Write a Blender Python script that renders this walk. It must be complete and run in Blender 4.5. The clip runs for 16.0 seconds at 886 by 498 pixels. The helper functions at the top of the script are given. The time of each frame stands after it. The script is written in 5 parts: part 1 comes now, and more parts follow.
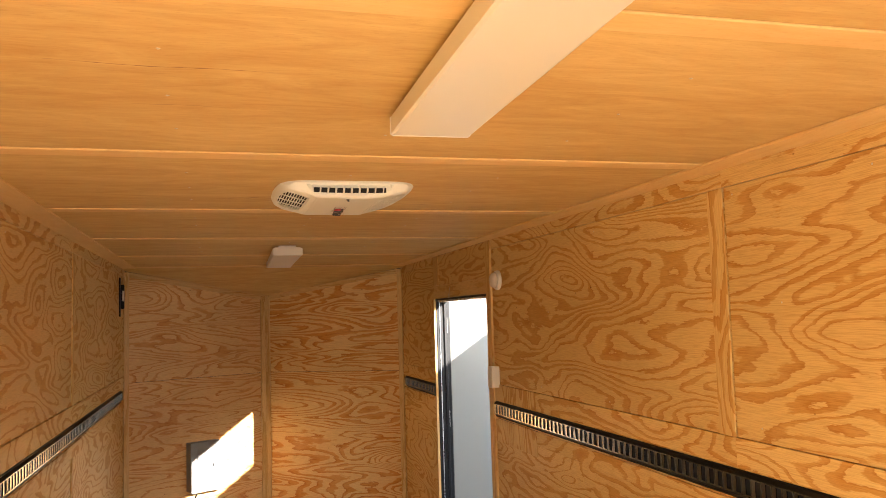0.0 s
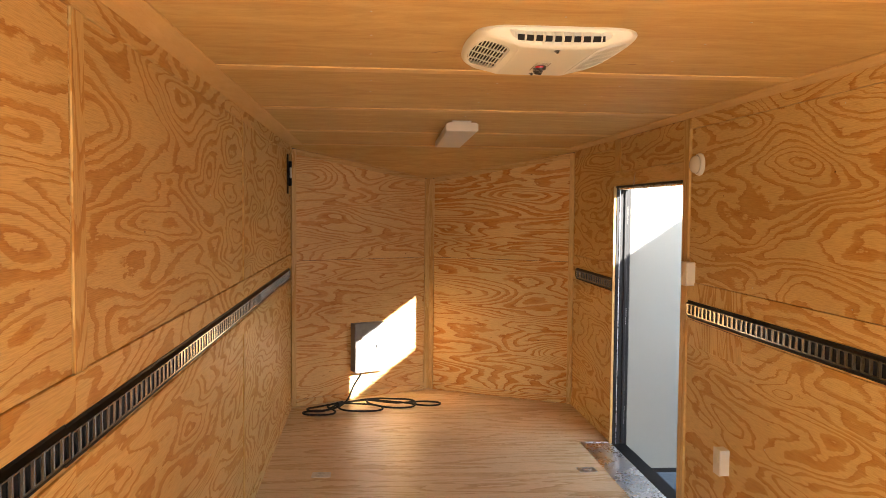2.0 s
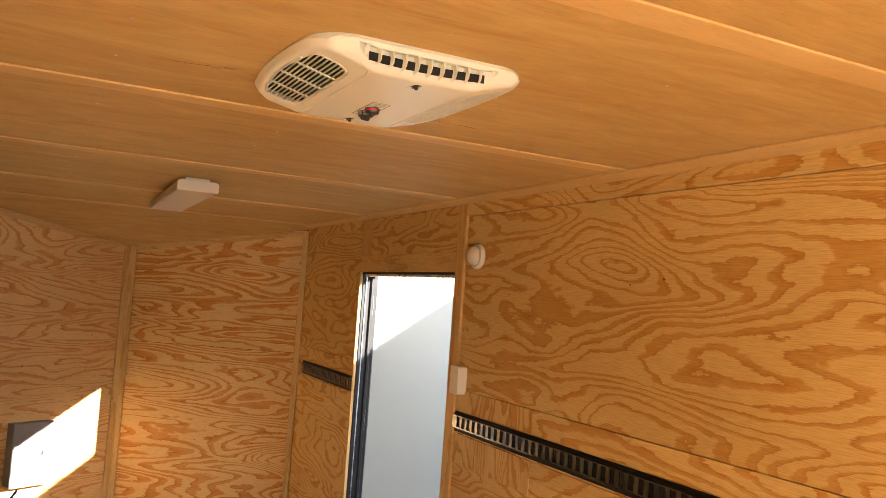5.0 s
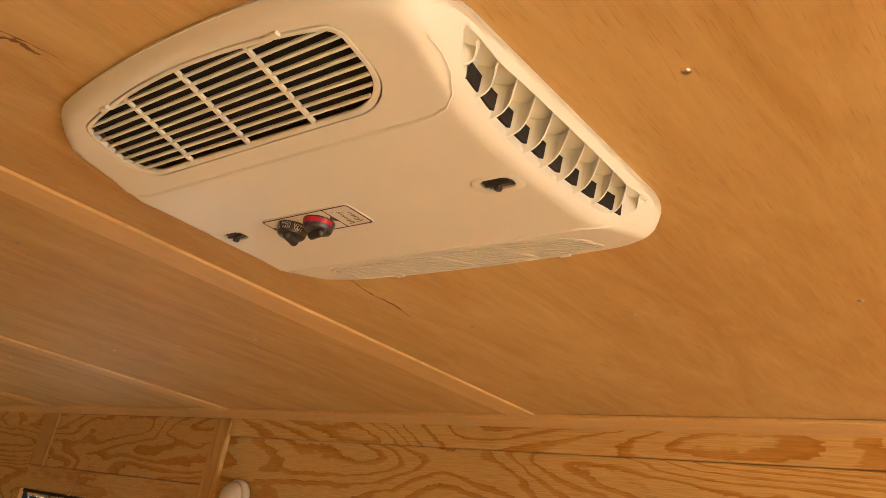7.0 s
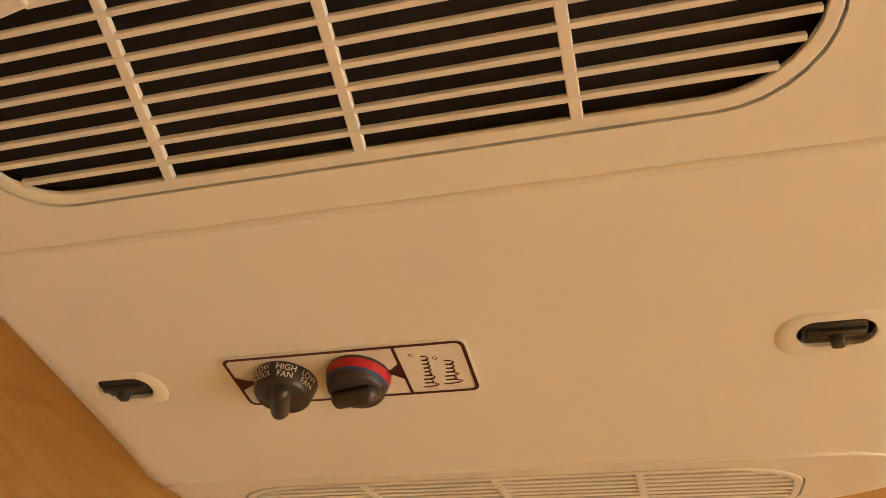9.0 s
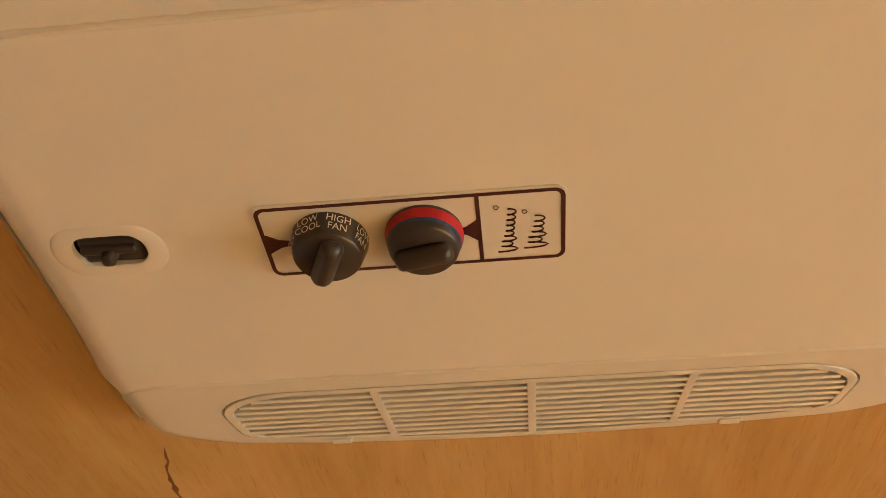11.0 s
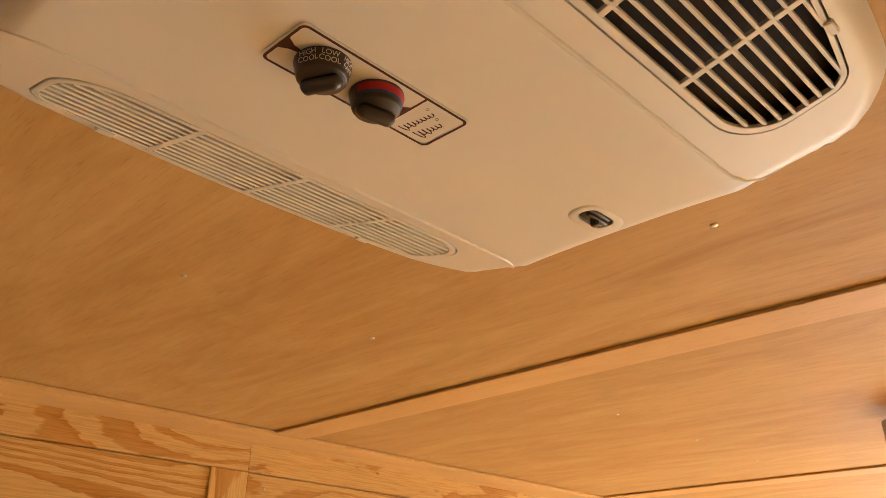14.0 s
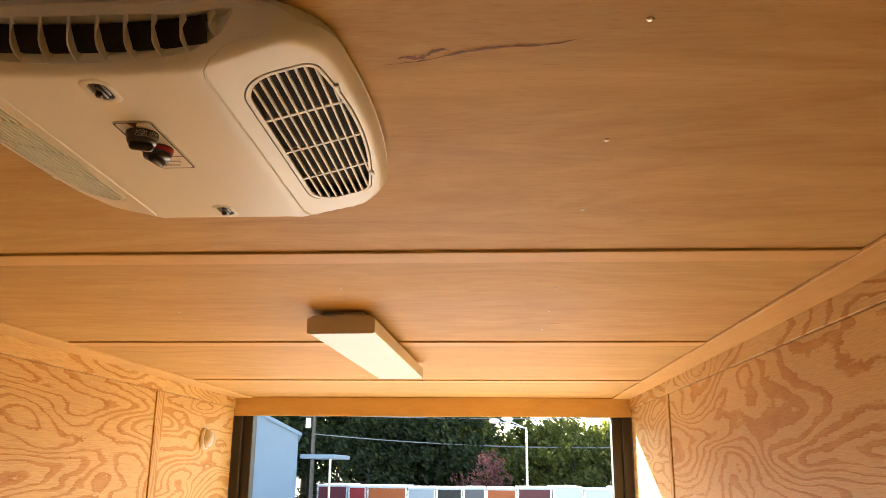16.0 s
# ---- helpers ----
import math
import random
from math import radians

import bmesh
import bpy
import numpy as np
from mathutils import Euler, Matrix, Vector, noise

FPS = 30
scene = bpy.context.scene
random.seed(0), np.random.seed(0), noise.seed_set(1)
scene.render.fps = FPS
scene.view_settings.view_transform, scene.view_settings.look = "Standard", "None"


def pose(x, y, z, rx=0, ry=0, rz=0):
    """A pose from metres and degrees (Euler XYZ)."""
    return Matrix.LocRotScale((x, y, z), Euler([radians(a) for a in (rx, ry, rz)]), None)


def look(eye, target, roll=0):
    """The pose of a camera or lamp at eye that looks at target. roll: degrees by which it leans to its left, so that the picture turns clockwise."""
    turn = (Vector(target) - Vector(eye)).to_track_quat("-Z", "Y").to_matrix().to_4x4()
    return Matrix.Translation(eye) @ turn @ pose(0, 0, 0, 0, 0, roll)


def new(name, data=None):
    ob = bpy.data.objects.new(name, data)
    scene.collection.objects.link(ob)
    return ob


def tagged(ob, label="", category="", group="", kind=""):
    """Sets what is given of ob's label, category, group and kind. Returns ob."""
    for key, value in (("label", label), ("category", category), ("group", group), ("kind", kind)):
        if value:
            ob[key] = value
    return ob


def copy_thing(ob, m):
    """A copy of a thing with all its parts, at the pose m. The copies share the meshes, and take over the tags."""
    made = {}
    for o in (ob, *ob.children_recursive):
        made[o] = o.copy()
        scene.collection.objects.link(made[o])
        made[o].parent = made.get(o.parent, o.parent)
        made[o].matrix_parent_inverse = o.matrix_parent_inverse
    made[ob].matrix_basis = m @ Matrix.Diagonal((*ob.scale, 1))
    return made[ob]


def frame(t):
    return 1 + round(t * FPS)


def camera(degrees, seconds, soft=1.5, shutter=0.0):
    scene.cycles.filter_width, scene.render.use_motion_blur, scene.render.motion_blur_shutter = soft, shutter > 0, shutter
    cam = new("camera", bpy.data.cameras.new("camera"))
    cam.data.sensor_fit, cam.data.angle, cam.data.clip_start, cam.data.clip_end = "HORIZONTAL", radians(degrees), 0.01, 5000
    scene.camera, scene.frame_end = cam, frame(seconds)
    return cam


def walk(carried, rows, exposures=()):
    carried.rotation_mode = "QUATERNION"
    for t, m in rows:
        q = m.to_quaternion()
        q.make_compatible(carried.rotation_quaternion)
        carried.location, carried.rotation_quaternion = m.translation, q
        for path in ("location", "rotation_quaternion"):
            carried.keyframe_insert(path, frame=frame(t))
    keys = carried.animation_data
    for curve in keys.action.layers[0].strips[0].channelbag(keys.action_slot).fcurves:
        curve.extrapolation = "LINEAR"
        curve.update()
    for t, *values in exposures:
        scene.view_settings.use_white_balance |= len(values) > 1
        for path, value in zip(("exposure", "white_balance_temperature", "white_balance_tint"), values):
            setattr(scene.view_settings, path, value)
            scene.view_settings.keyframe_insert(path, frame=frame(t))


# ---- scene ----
cam = camera(57.2, 16.0, soft=0.8)
PATH = [
    (0, (-0.427, -1.119, 1.675), (0.109, 0.801, 1.838), -1.7),
    (0.5, (-0.457, -1.017, 1.641), (-0.058, 0.943, 1.634), -1.2),
    (0.6, (-0.465, -0.979, 1.633), (-0.128, 0.992, 1.616), -1.3),
    (1, (-0.502, -0.824, 1.668), (-0.256, 1.16, 1.62), -0.8),
    (1.5, (-0.516, -0.711, 1.666), (-0.318, 1.279, 1.623), -1.2),
    (2, (-0.509, -0.657, 1.632), (-0.336, 1.333, 1.534), 0.5),
    (2.1, (-0.497, -0.646, 1.621), (-0.331, 1.345, 1.521), 0.4),
    (2.5, (-0.485, -0.624, 1.63), (-0.333, 1.36, 1.83), 0.9),
    (3, (-0.476, -0.604, 1.627), (-0.263, 1.375, 1.814), 0.6),
    (3.5, (-0.486, -0.552, 1.623), (-0.177, 1.421, 1.741), 1.0),
    (4, (-0.595, -0.344, 1.621), (-0.071, 1.584, 1.7), 2.0),
    (4.2, (-0.631, -0.244, 1.637), (-0.031, 1.662, 1.711), 1.7),
    (6.3, (-0.579, 0.878, 1.673), (0.724, 2.349, 2.047), 11.9),
    (6.5, (-0.554, 0.987, 1.675), (0.799, 2.398, 2.098), 12.3),
    (7, (-0.491, 1.203, 1.753), (0.879, 2.46, 2.492), 10.4),
    (7.5, (-0.45, 1.381, 1.75), (0.97, 2.496, 2.609), 12.1),
    (8, (-0.409, 1.557, 1.795), (1.123, 2.357, 2.802), 8.8),
    (8.5, (-0.363, 1.648, 1.816), (1.123, 2.237, 3.019), 7.0),
    (9, (-0.317, 1.685, 1.824), (1.019, 2.175, 3.229), 7.9),
    (9.5, (-0.285, 1.69, 1.82), (1.077, 2.224, 3.184), 9.8),
    (9.7, (-0.283, 1.693, 1.815), (1.094, 2.242, 3.157), 10.1),
    (11.8, (-0.223, 1.853, 1.823), (1.21, 1.659, 3.205), -2.1),
    (12, (-0.248, 1.85, 1.816), (1.199, 1.59, 3.172), -1.3),
    (12.5, (-0.333, 1.84, 1.802), (1.3, 1.52, 2.912), 0.9),
    (13, (-0.364, 1.871, 1.793), (1.283, 1.296, 2.772), 1.9),
    (13.5, (-0.332, 2.003, 1.785), (1.127, 1.019, 2.736), -1.4),
    (14, (-0.316, 2.108, 1.776), (0.954, 0.815, 2.623), 0.7),
    (14.5, (-0.362, 2.2, 1.763), (0.586, 0.629, 2.557), 1.7),
    (15, (-0.416, 2.321, 1.741), (0.294, 0.545, 2.326), 1.7),
    (15.5, (-0.391, 2.491, 1.742), (0.02, 0.617, 2.307), 1.9),
    (16, (-0.37, 2.677, 1.729), (-0.25, 0.749, 2.25), 0.5),
]
# the clip's camera closes down a little as it turns to the bright rear
EXPOSURES = [(0.0, 3.30, 6500, 10), (2.0, 3.54, 6500, 10), (4.2, 3.56, 6500, 10), (7.0, 3.47, 6550, 10), (9.5, 3.32, 6450, 10), (12.5, 3.27, 6350, 10), (14.5, 3.24, 6100, 10), (15.2, 3.1, 6200, 10), (16.0, 2.85, 6750, 10)]
walk(cam, [(t, look(eye, target, roll)) for t, eye, target, roll in PATH], EXPOSURES)

# ---- world, sun and exposure ----
SUN_WAY = Vector((-1.36, 1.85, -0.92)).normalized()
world = bpy.data.worlds.new("sky")
scene.world = world
world.use_nodes = True
wn = world.node_tree.nodes
sky = wn.new("ShaderNodeTexSky")
sky.sky_type = "NISHITA"
sky.sun_disc = False
sky.sun_elevation = math.asin(-SUN_WAY.z)
sky.sun_rotation = math.atan2(-SUN_WAY.x, -SUN_WAY.y)
world.node_tree.links.new(sky.outputs[0], wn["Background"].inputs[0])
wn["Background"].inputs[1].default_value = 0.095
sun = new("sun", bpy.data.lights.new("sun", "SUN"))
sun.data.energy, sun.data.angle, sun.data.color = 5.0, radians(0.5), (1.0, 0.93, 0.84)
sun.matrix_world = look((6, -8, 6), Vector((6, -8, 6)) + SUN_WAY)
# daylight and ground light that come in low through the open rear
rear_light = new("rear_daylight", bpy.data.lights.new("rear_daylight", "AREA"))
rear_light.data.shape, rear_light.data.size, rear_light.data.size_y = "RECTANGLE", 2.05, 1.25
rear_light.data.energy, rear_light.data.color = 4.3, (1.0, 0.90, 0.77)
rear_light.matrix_world = look((0, -2.24, 0.70), (0, 0, 0.95))


# ---- materials ----
def mat_new(name, rough=0.5, metal=0.0, color=(0.8, 0.8, 0.8)):
    m = bpy.data.materials.new(name)
    m.use_nodes = True
    b = m.node_tree.nodes["Principled BSDF"]
    b.inputs["Base Color"].default_value = (*color, 1)
    b.inputs["Roughness"].default_value = rough
    b.inputs["Metallic"].default_value = metal
    return m, m.node_tree.nodes, m.node_tree.links, b


def ramp(nodes, stops, kind="LINEAR"):
    r = nodes.new("ShaderNodeValToRGB")
    r.color_ramp.interpolation = kind
    while len(r.color_ramp.elements) < len(stops):
        r.color_ramp.elements.new(0.5)
    for e, (p, c) in zip(r.color_ramp.elements, stops):
        e.position, e.color = p, (*c, 1) if len(c) == 3 else c
    return r


def maths(nodes, links, op, a, b=None, c=None):
    n = nodes.new("ShaderNodeMath")
    n.operation = op
    for k, v in enumerate((a, b, c)):
        if v is None:
            continue
        if isinstance(v, (int, float)):
            n.inputs[k].default_value = v
        else:
            links.new(v, n.inputs[k])
    return n.outputs[0]


def grain_coords(nodes, links):
    """Object coordinates, shifted for each object, so that no two boards share their figure."""
    tc, oi = nodes.new("ShaderNodeTexCoord"), nodes.new("ShaderNodeObjectInfo")
    add = nodes.new("ShaderNodeVectorMath")
    add.operation = "MULTIPLY_ADD"
    comb = nodes.new("ShaderNodeCombineXYZ")
    for k in range(3):
        links.new(oi.outputs["Random"], comb.inputs[k])
    links.new(comb.outputs[0], add.inputs[0])
    add.inputs[1].default_value = (61.0, 47.0, 33.0)
    links.new(tc.outputs["Object"], add.inputs[2])
    return add.outputs[0], oi.outputs["Random"]


def noise_at(nodes, links, vec, scale, size, detail=2.0, rough=0.5, distort=0.0):
    mp = nodes.new("ShaderNodeMapping")
    mp.inputs["Scale"].default_value = scale
    links.new(vec, mp.inputs[0])
    n = nodes.new("ShaderNodeTexNoise")
    n.inputs["Scale"].default_value = size
    n.inputs["Detail"].default_value = detail
    n.inputs["Roughness"].default_value = rough
    n.inputs["Distortion"].default_value = distort
    links.new(mp.outputs[0], n.inputs["Vector"])
    return n.outputs["Fac"]


def mixed(nodes, links, kind, fac, a, b):
    m = nodes.new("ShaderNodeMixRGB")
    m.blend_type = kind
    for k, v in enumerate((fac, a, b)):
        if isinstance(v, (int, float)):
            m.inputs[k].default_value = v
        elif isinstance(v, tuple):
            m.inputs[k].default_value = (*v, 1)
        else:
            links.new(v, m.inputs[k])
    return m.outputs[0]


def plywood(name, pale, mid, late, bands=18.0, figure=(0.95, 4.0, 1.0), rough=0.5, amount=0.0, knots=True):
    """Rotary-cut softwood: the grain runs along local x; the rings come up as jagged bands of late wood on plain pale wood."""
    m, n, l, b = mat_new(name, rough)
    b.inputs["Specular IOR Level"].default_value = 0.2
    vec, rnd = grain_coords(n, l)
    big = noise_at(n, l, vec, figure, 1.0, 1.6, 0.40, 0.35)
    jag = noise_at(n, l, vec, (11.0, 34.0, 11.0), 1.0, 3.0, 0.6)
    fray = noise_at(n, l, vec, (26.0, 190.0, 26.0), 1.0, 2.0, 0.55)
    v = maths(n, l, "MULTIPLY", big, bands)
    v = maths(n, l, "MULTIPLY_ADD", jag, 0.75, v)
    v = maths(n, l, "MULTIPLY_ADD", fray, 0.20, v)
    f = maths(n, l, "FRACT", v)
    # the share of late wood in a ring differs from place to place, up to broad flat patches
    share = noise_at(n, l, vec, (2.0, 6.0, 2.0), 1.0, 3.0, 0.55, 0.5)
    edge = maths(n, l, "MULTIPLY_ADD", share, -1.25, 1.22 - amount)
    up = maths(n, l, "MULTIPLY", maths(n, l, "SUBTRACT", f, edge), 12.0)
    down = maths(n, l, "MULTIPLY", maths(n, l, "SUBTRACT", 1.0, f), 22.0)
    clamp_n = n.new("ShaderNodeClamp")
    l.new(maths(n, l, "MINIMUM", up, down), clamp_n.inputs[0])
    band = clamp_n.outputs[0]
    deep = ramp(n, [(0.80, (0.0, 0.0, 0.0)), (0.97, (1.0, 1.0, 1.0))])
    l.new(f, deep.inputs[0])
    late_mix = mixed(n, l, "MIX", deep.outputs[0], mid, late)
    patch = noise_at(n, l, vec, (5.0, 14.0, 5.0), 1.0, 4.0, 0.6)
    pr = ramp(n, [(0.35, (0.72, 0.72, 0.72)), (0.6, (1.0, 1.0, 1.0))])
    l.new(patch, pr.inputs[0])
    col = mixed(n, l, "MIX", maths(n, l, "MULTIPLY", band, pr.outputs[0]), pale, late_mix)
    # fine pores and broad tone
    fine = noise_at(n, l, vec, (16.0, 420.0, 16.0), 1.0, 3.0)
    fr = ramp(n, [(0.30, (0.80, 0.75, 0.68)), (0.60, (1.02, 1.02, 1.02))])
    l.new(fine, fr.inputs[0])
    tone = noise_at(n, l, vec, (0.8, 1.6, 0.8), 1.0, 3.0)
    tr = ramp(n, [(0.3, (0.88, 0.83, 0.76)), (0.7, (1.05, 1.04, 1.03))])
    l.new(tone, tr.inputs[0])
    col = mixed(n, l, "MULTIPLY", 1.0, mixed(n, l, "MULTIPLY", 1.0, col, fr.outputs[0]), tr.outputs[0])
    if knots:
        # scattered pitch flecks and small dents
        vo = n.new("ShaderNodeTexVoronoi")
        mp = n.new("ShaderNodeMapping")
        mp.inputs["Scale"].default_value = (5.0, 8.5, 5.0)
        l.new(vec, mp.inputs[0])
        l.new(mp.outputs[0], vo.inputs["Vector"])
        vo.inputs["Scale"].default_value = 1.0
        kr = ramp(n, [(0.022, (0.30, 0.18, 0.09)), (0.040, (1.0, 1.0, 1.0))])
        l.new(vo.outputs["Distance"], kr.inputs[0])
        col = mixed(n, l, "MULTIPLY", 1.0, col, kr.outputs[0])
    l.new(col, b.inputs["Base Color"])
    l.new(maths(n, l, "MULTIPLY_ADD", band, 0.10, rough - 0.05), b.inputs["Roughness"])
    bump = n.new("ShaderNodeBump")
    bump.inputs["Strength"].default_value = 0.22
    bump.inputs["Distance"].default_value = 0.0015
    l.new(maths(n, l, "MULTIPLY_ADD", fine, 0.6, band), bump.inputs["Height"])
    l.new(bump.outputs[0], b.inputs["Normal"])
    return m


def luan(name, pale, dark, rough=0.5, streak=1.0):
    """Thin veneer with soft streaks along local x and a few darker mineral lines."""
    m, n, l, b = mat_new(name, rough)
    b.inputs["Specular IOR Level"].default_value = 0.2
    vec, rnd = grain_coords(n, l)
    broad = noise_at(n, l, vec, (0.7, 4.5, 0.7), 1.0, 4.0, 0.55, 0.6)
    cloud = noise_at(n, l, vec, (2.6, 9.0, 2.6), 1.0, 5.0, 0.62, 2.2)
    fine = noise_at(n, l, vec, (14.0, 150.0, 14.0), 1.0, 3.0, 0.65)
    mixv = maths(n, l, "MULTIPLY_ADD", fine, 0.20, maths(n, l, "MULTIPLY_ADD", cloud, 0.52, maths(n, l, "MULTIPLY", broad, 0.44 * streak)))
    r = ramp(n, [(0.40, dark), (0.74, pale)])
    l.new(mixv, r.inputs[0])
    line = noise_at(n, l, vec, (1.1, 18.0, 1.1), 1.3, 3.0, 0.55, 1.0)
    lr = ramp(n, [(0.0, (0.42, 0.30, 0.22)), (0.195, (0.62, 0.50, 0.40)), (0.245, (1.0, 1.0, 1.0))])
    l.new(line, lr.inputs[0])
    # short open pores
    pore = noise_at(n, l, vec, (42.0, 640.0, 42.0), 1.0, 1.0, 0.5)
    po = ramp(n, [(0.25, (0.86, 0.80, 0.74)), (0.38, (1.0, 1.0, 1.0)), (0.72, (1.0, 1.0, 1.0)), (0.82, (1.07, 1.07, 1.06))])
    l.new(pore, po.inputs[0])
    pored = n.new("ShaderNodeMixRGB")
    pored.blend_type = "MULTIPLY"
    pored.inputs[0].default_value = 1.0
    l.new(r.outputs[0], pored.inputs[1])
    l.new(po.outputs[0], pored.inputs[2])
    mm = n.new("ShaderNodeMixRGB")
    mm.blend_type = "MULTIPLY"
    mm.inputs[0].default_value = 1.0
    l.new(pored.outputs[0], mm.inputs[1])
    l.new(lr.outputs[0], mm.inputs[2])
    l.new(mm.outputs[0], b.inputs["Base Color"])
    l.new(maths(n, l, "MULTIPLY_ADD", broad, 0.2, rough - 0.08), b.inputs["Roughness"])
    bump = n.new("ShaderNodeBump")
    bump.inputs["Strength"].default_value = 0.12
    bump.inputs["Distance"].default_value = 0.001
    l.new(fine, bump.inputs["Height"])
    l.new(bump.outputs[0], b.inputs["Normal"])
    return m


def speckled(name, color, rough=0.5, metal=0.0, vary=0.12, size=30.0, bump_by=0.0, bump_dist=0.001):
    """A plain surface with faint mottling in colour and gloss at two scales."""
    m, n, l, b = mat_new(name, rough, metal, color)
    tc = n.new("ShaderNodeTexCoord")
    a = noise_at(n, l, tc.outputs["Object"], (1, 1, 1), size, 4.0)
    c = noise_at(n, l, tc.outputs["Object"], (1, 1, 1), size * 0.12, 2.0)
    v = maths(n, l, "MULTIPLY_ADD", a, 0.5, maths(n, l, "MULTIPLY", c, 0.5))
    lo = tuple(x * (1 - vary) for x in color)
    hi = tuple(min(1.0, x * (1 + vary * 0.6)) for x in color)
    r = ramp(n, [(0.3, lo), (0.7, hi)])
    l.new(v, r.inputs[0])
    l.new(r.outputs[0], b.inputs["Base Color"])
    l.new(maths(n, l, "MULTIPLY_ADD", v, 0.2, rough - 0.1), b.inputs["Roughness"])
    if bump_by:
        bp = n.new("ShaderNodeBump")
        bp.inputs["Strength"].default_value = bump_by
        bp.inputs["Distance"].default_value = bump_dist
        l.new(a, bp.inputs["Height"])
        l.new(bp.outputs[0], b.inputs["Normal"])
    return m


PLY = plywood("pine_plywood", (0.65, 0.462, 0.195), (0.515, 0.290, 0.080), (0.44, 0.215, 0.050))
PLY_NOSE = plywood("pine_plywood_nose", (0.70, 0.475, 0.205), (0.56, 0.255, 0.060), (0.43, 0.155, 0.030), 19.0, (0.75, 4.8, 1.0), 0.5, 0.06)
PLY_NOSE_PALE = plywood("pine_plywood_nose_pale", (0.68, 0.45, 0.205), (0.57, 0.295, 0.095), (0.45, 0.19, 0.050), 20.0, (0.9, 5.0, 1.0), 0.5, -0.03)
PLY_FLOOR = plywood("pine_plywood_floor", (0.78, 0.60, 0.37), (0.68, 0.48, 0.26), (0.55, 0.34, 0.16), 10.0, (0.5, 4.0, 1.0), 0.45)
TRIM = plywood("pine_trim", (0.62, 0.425, 0.185), (0.56, 0.36, 0.13), (0.47, 0.26, 0.08), 6.0, (0.5, 9.0, 1.0), 0.5, 0.0, False)
LUAN = luan("luan_ceiling", (0.60, 0.425, 0.180), (0.435, 0.264, 0.086), 0.62)
LUAN_TRIM = luan("luan_batten", (0.70, 0.50, 0.235), (0.60, 0.39, 0.155), 0.55, 0.7)
SHELL = speckled("cream_plastic", (0.72, 0.73, 0.665), 0.38, 0.0, 0.03, 12.0, 0.03, 0.0004)
DARK_PLASTIC = speckled("dark_grey_plastic", (0.035, 0.033, 0.032), 0.32, 0.0, 0.1, 40.0)
# filter foam; also colours the solids that paint shade into the outlets
VOID = speckled("dark_foam_and_gap_shade", (0.016, 0.013, 0.012), 0.85, 0.0, 0.5, 160.0, 0.4, 0.002)
WHITE_PLASTIC = speckled("white_plastic", (0.64, 0.60, 0.53), 0.35, 0.0, 0.03, 20.0)
ACRYLIC = speckled("prismatic_acrylic", (0.60, 0.575, 0.51), 0.34, 0.0, 0.02, 60.0, 0.05, 0.0005)
BLACK_STEEL = speckled("black_painted_steel", (0.009, 0.0085, 0.0085), 0.42, 0.0, 0.25, 30.0, 0.05)
BLACK_STEEL.node_tree.nodes["Principled BSDF"].inputs["Specular IOR Level"].default_value = 0.1
TRACK_STEEL = speckled("satin_black_steel", (0.012, 0.011, 0.011), 0.24, 0.0, 0.2, 30.0, 0.04)
TRACK_STEEL.node_tree.nodes["Principled BSDF"].inputs["Specular IOR Level"].default_value = 0.55
TRACK_STEEL.node_tree.nodes["Principled BSDF"].inputs["Coat Weight"].default_value = 0.9
TRACK_STEEL.node_tree.nodes["Principled BSDF"].inputs["Coat Roughness"].default_value = 0.16
STEEL = speckled("zinc_steel", (0.62, 0.60, 0.56), 0.3, 1.0, 0.12, 60.0)
ALU = speckled("bright_aluminium", (0.75, 0.76, 0.78), 0.28, 1.0, 0.1, 50.0, 0.05)
MILKY = speckled("milky_plastic", (0.60, 0.54, 0.45), 0.18, 0.0, 0.05, 30.0)
RUBBER = speckled("black_rubber", (0.02, 0.02, 0.021), 0.55, 0.0, 0.2, 60.0)
# the door's white skin, darkened to grey so the colour carries its shade
DOOR_SKIN_SHADED = speckled("door_inner_skin_shaded", (0.285, 0.285, 0.255), 0.5, 0.0, 0.03, 3.0)
RUBBER.node_tree.nodes["Principled BSDF"].inputs["Specular IOR Level"].default_value = 0.2
WHITE_SKIN = speckled("white_aluminium_skin", (0.72, 0.73, 0.74), 0.32, 0.0, 0.03, 3.0)
GREY_PAINT = speckled("grey_enamel", (0.20, 0.19, 0.18), 0.4, 0.0, 0.1, 25.0)
DARK_STEEL = speckled("dark_brown_steel", (0.020, 0.015, 0.013), 0.45, 0.0, 0.2, 12.0)


# ---- mesh helpers ----
def empty(name, label="", category="", group="", kind="", at=(0, 0, 0)):
    ob = new(name)
    ob.location = at
    ob.empty_display_size = 0.1
    return tagged(ob, label, category, group, kind)


def part(name, bm, material, parent=None, label="", m=None, smooth=False):
    me = bpy.data.meshes.new(name)
    bm.normal_update()
    bm.to_mesh(me)
    bm.free()
    return mesh_part(name, me, material, parent, label, m, smooth)


def mesh_part(name, me, material, parent=None, label="", m=None, smooth=False):
    if material is not None and not me.materials:
        me.materials.append(material)
    if smooth:
        me.shade_smooth()
    ob = new(name, me)
    if m is not None:
        ob.matrix_world = m
    if parent is not None:
        bpy.context.view_layer.update()
        ob.parent = parent
        ob.matrix_parent_inverse = parent.matrix_world.inverted()
    if label:
        tagged(ob, label)
    return ob


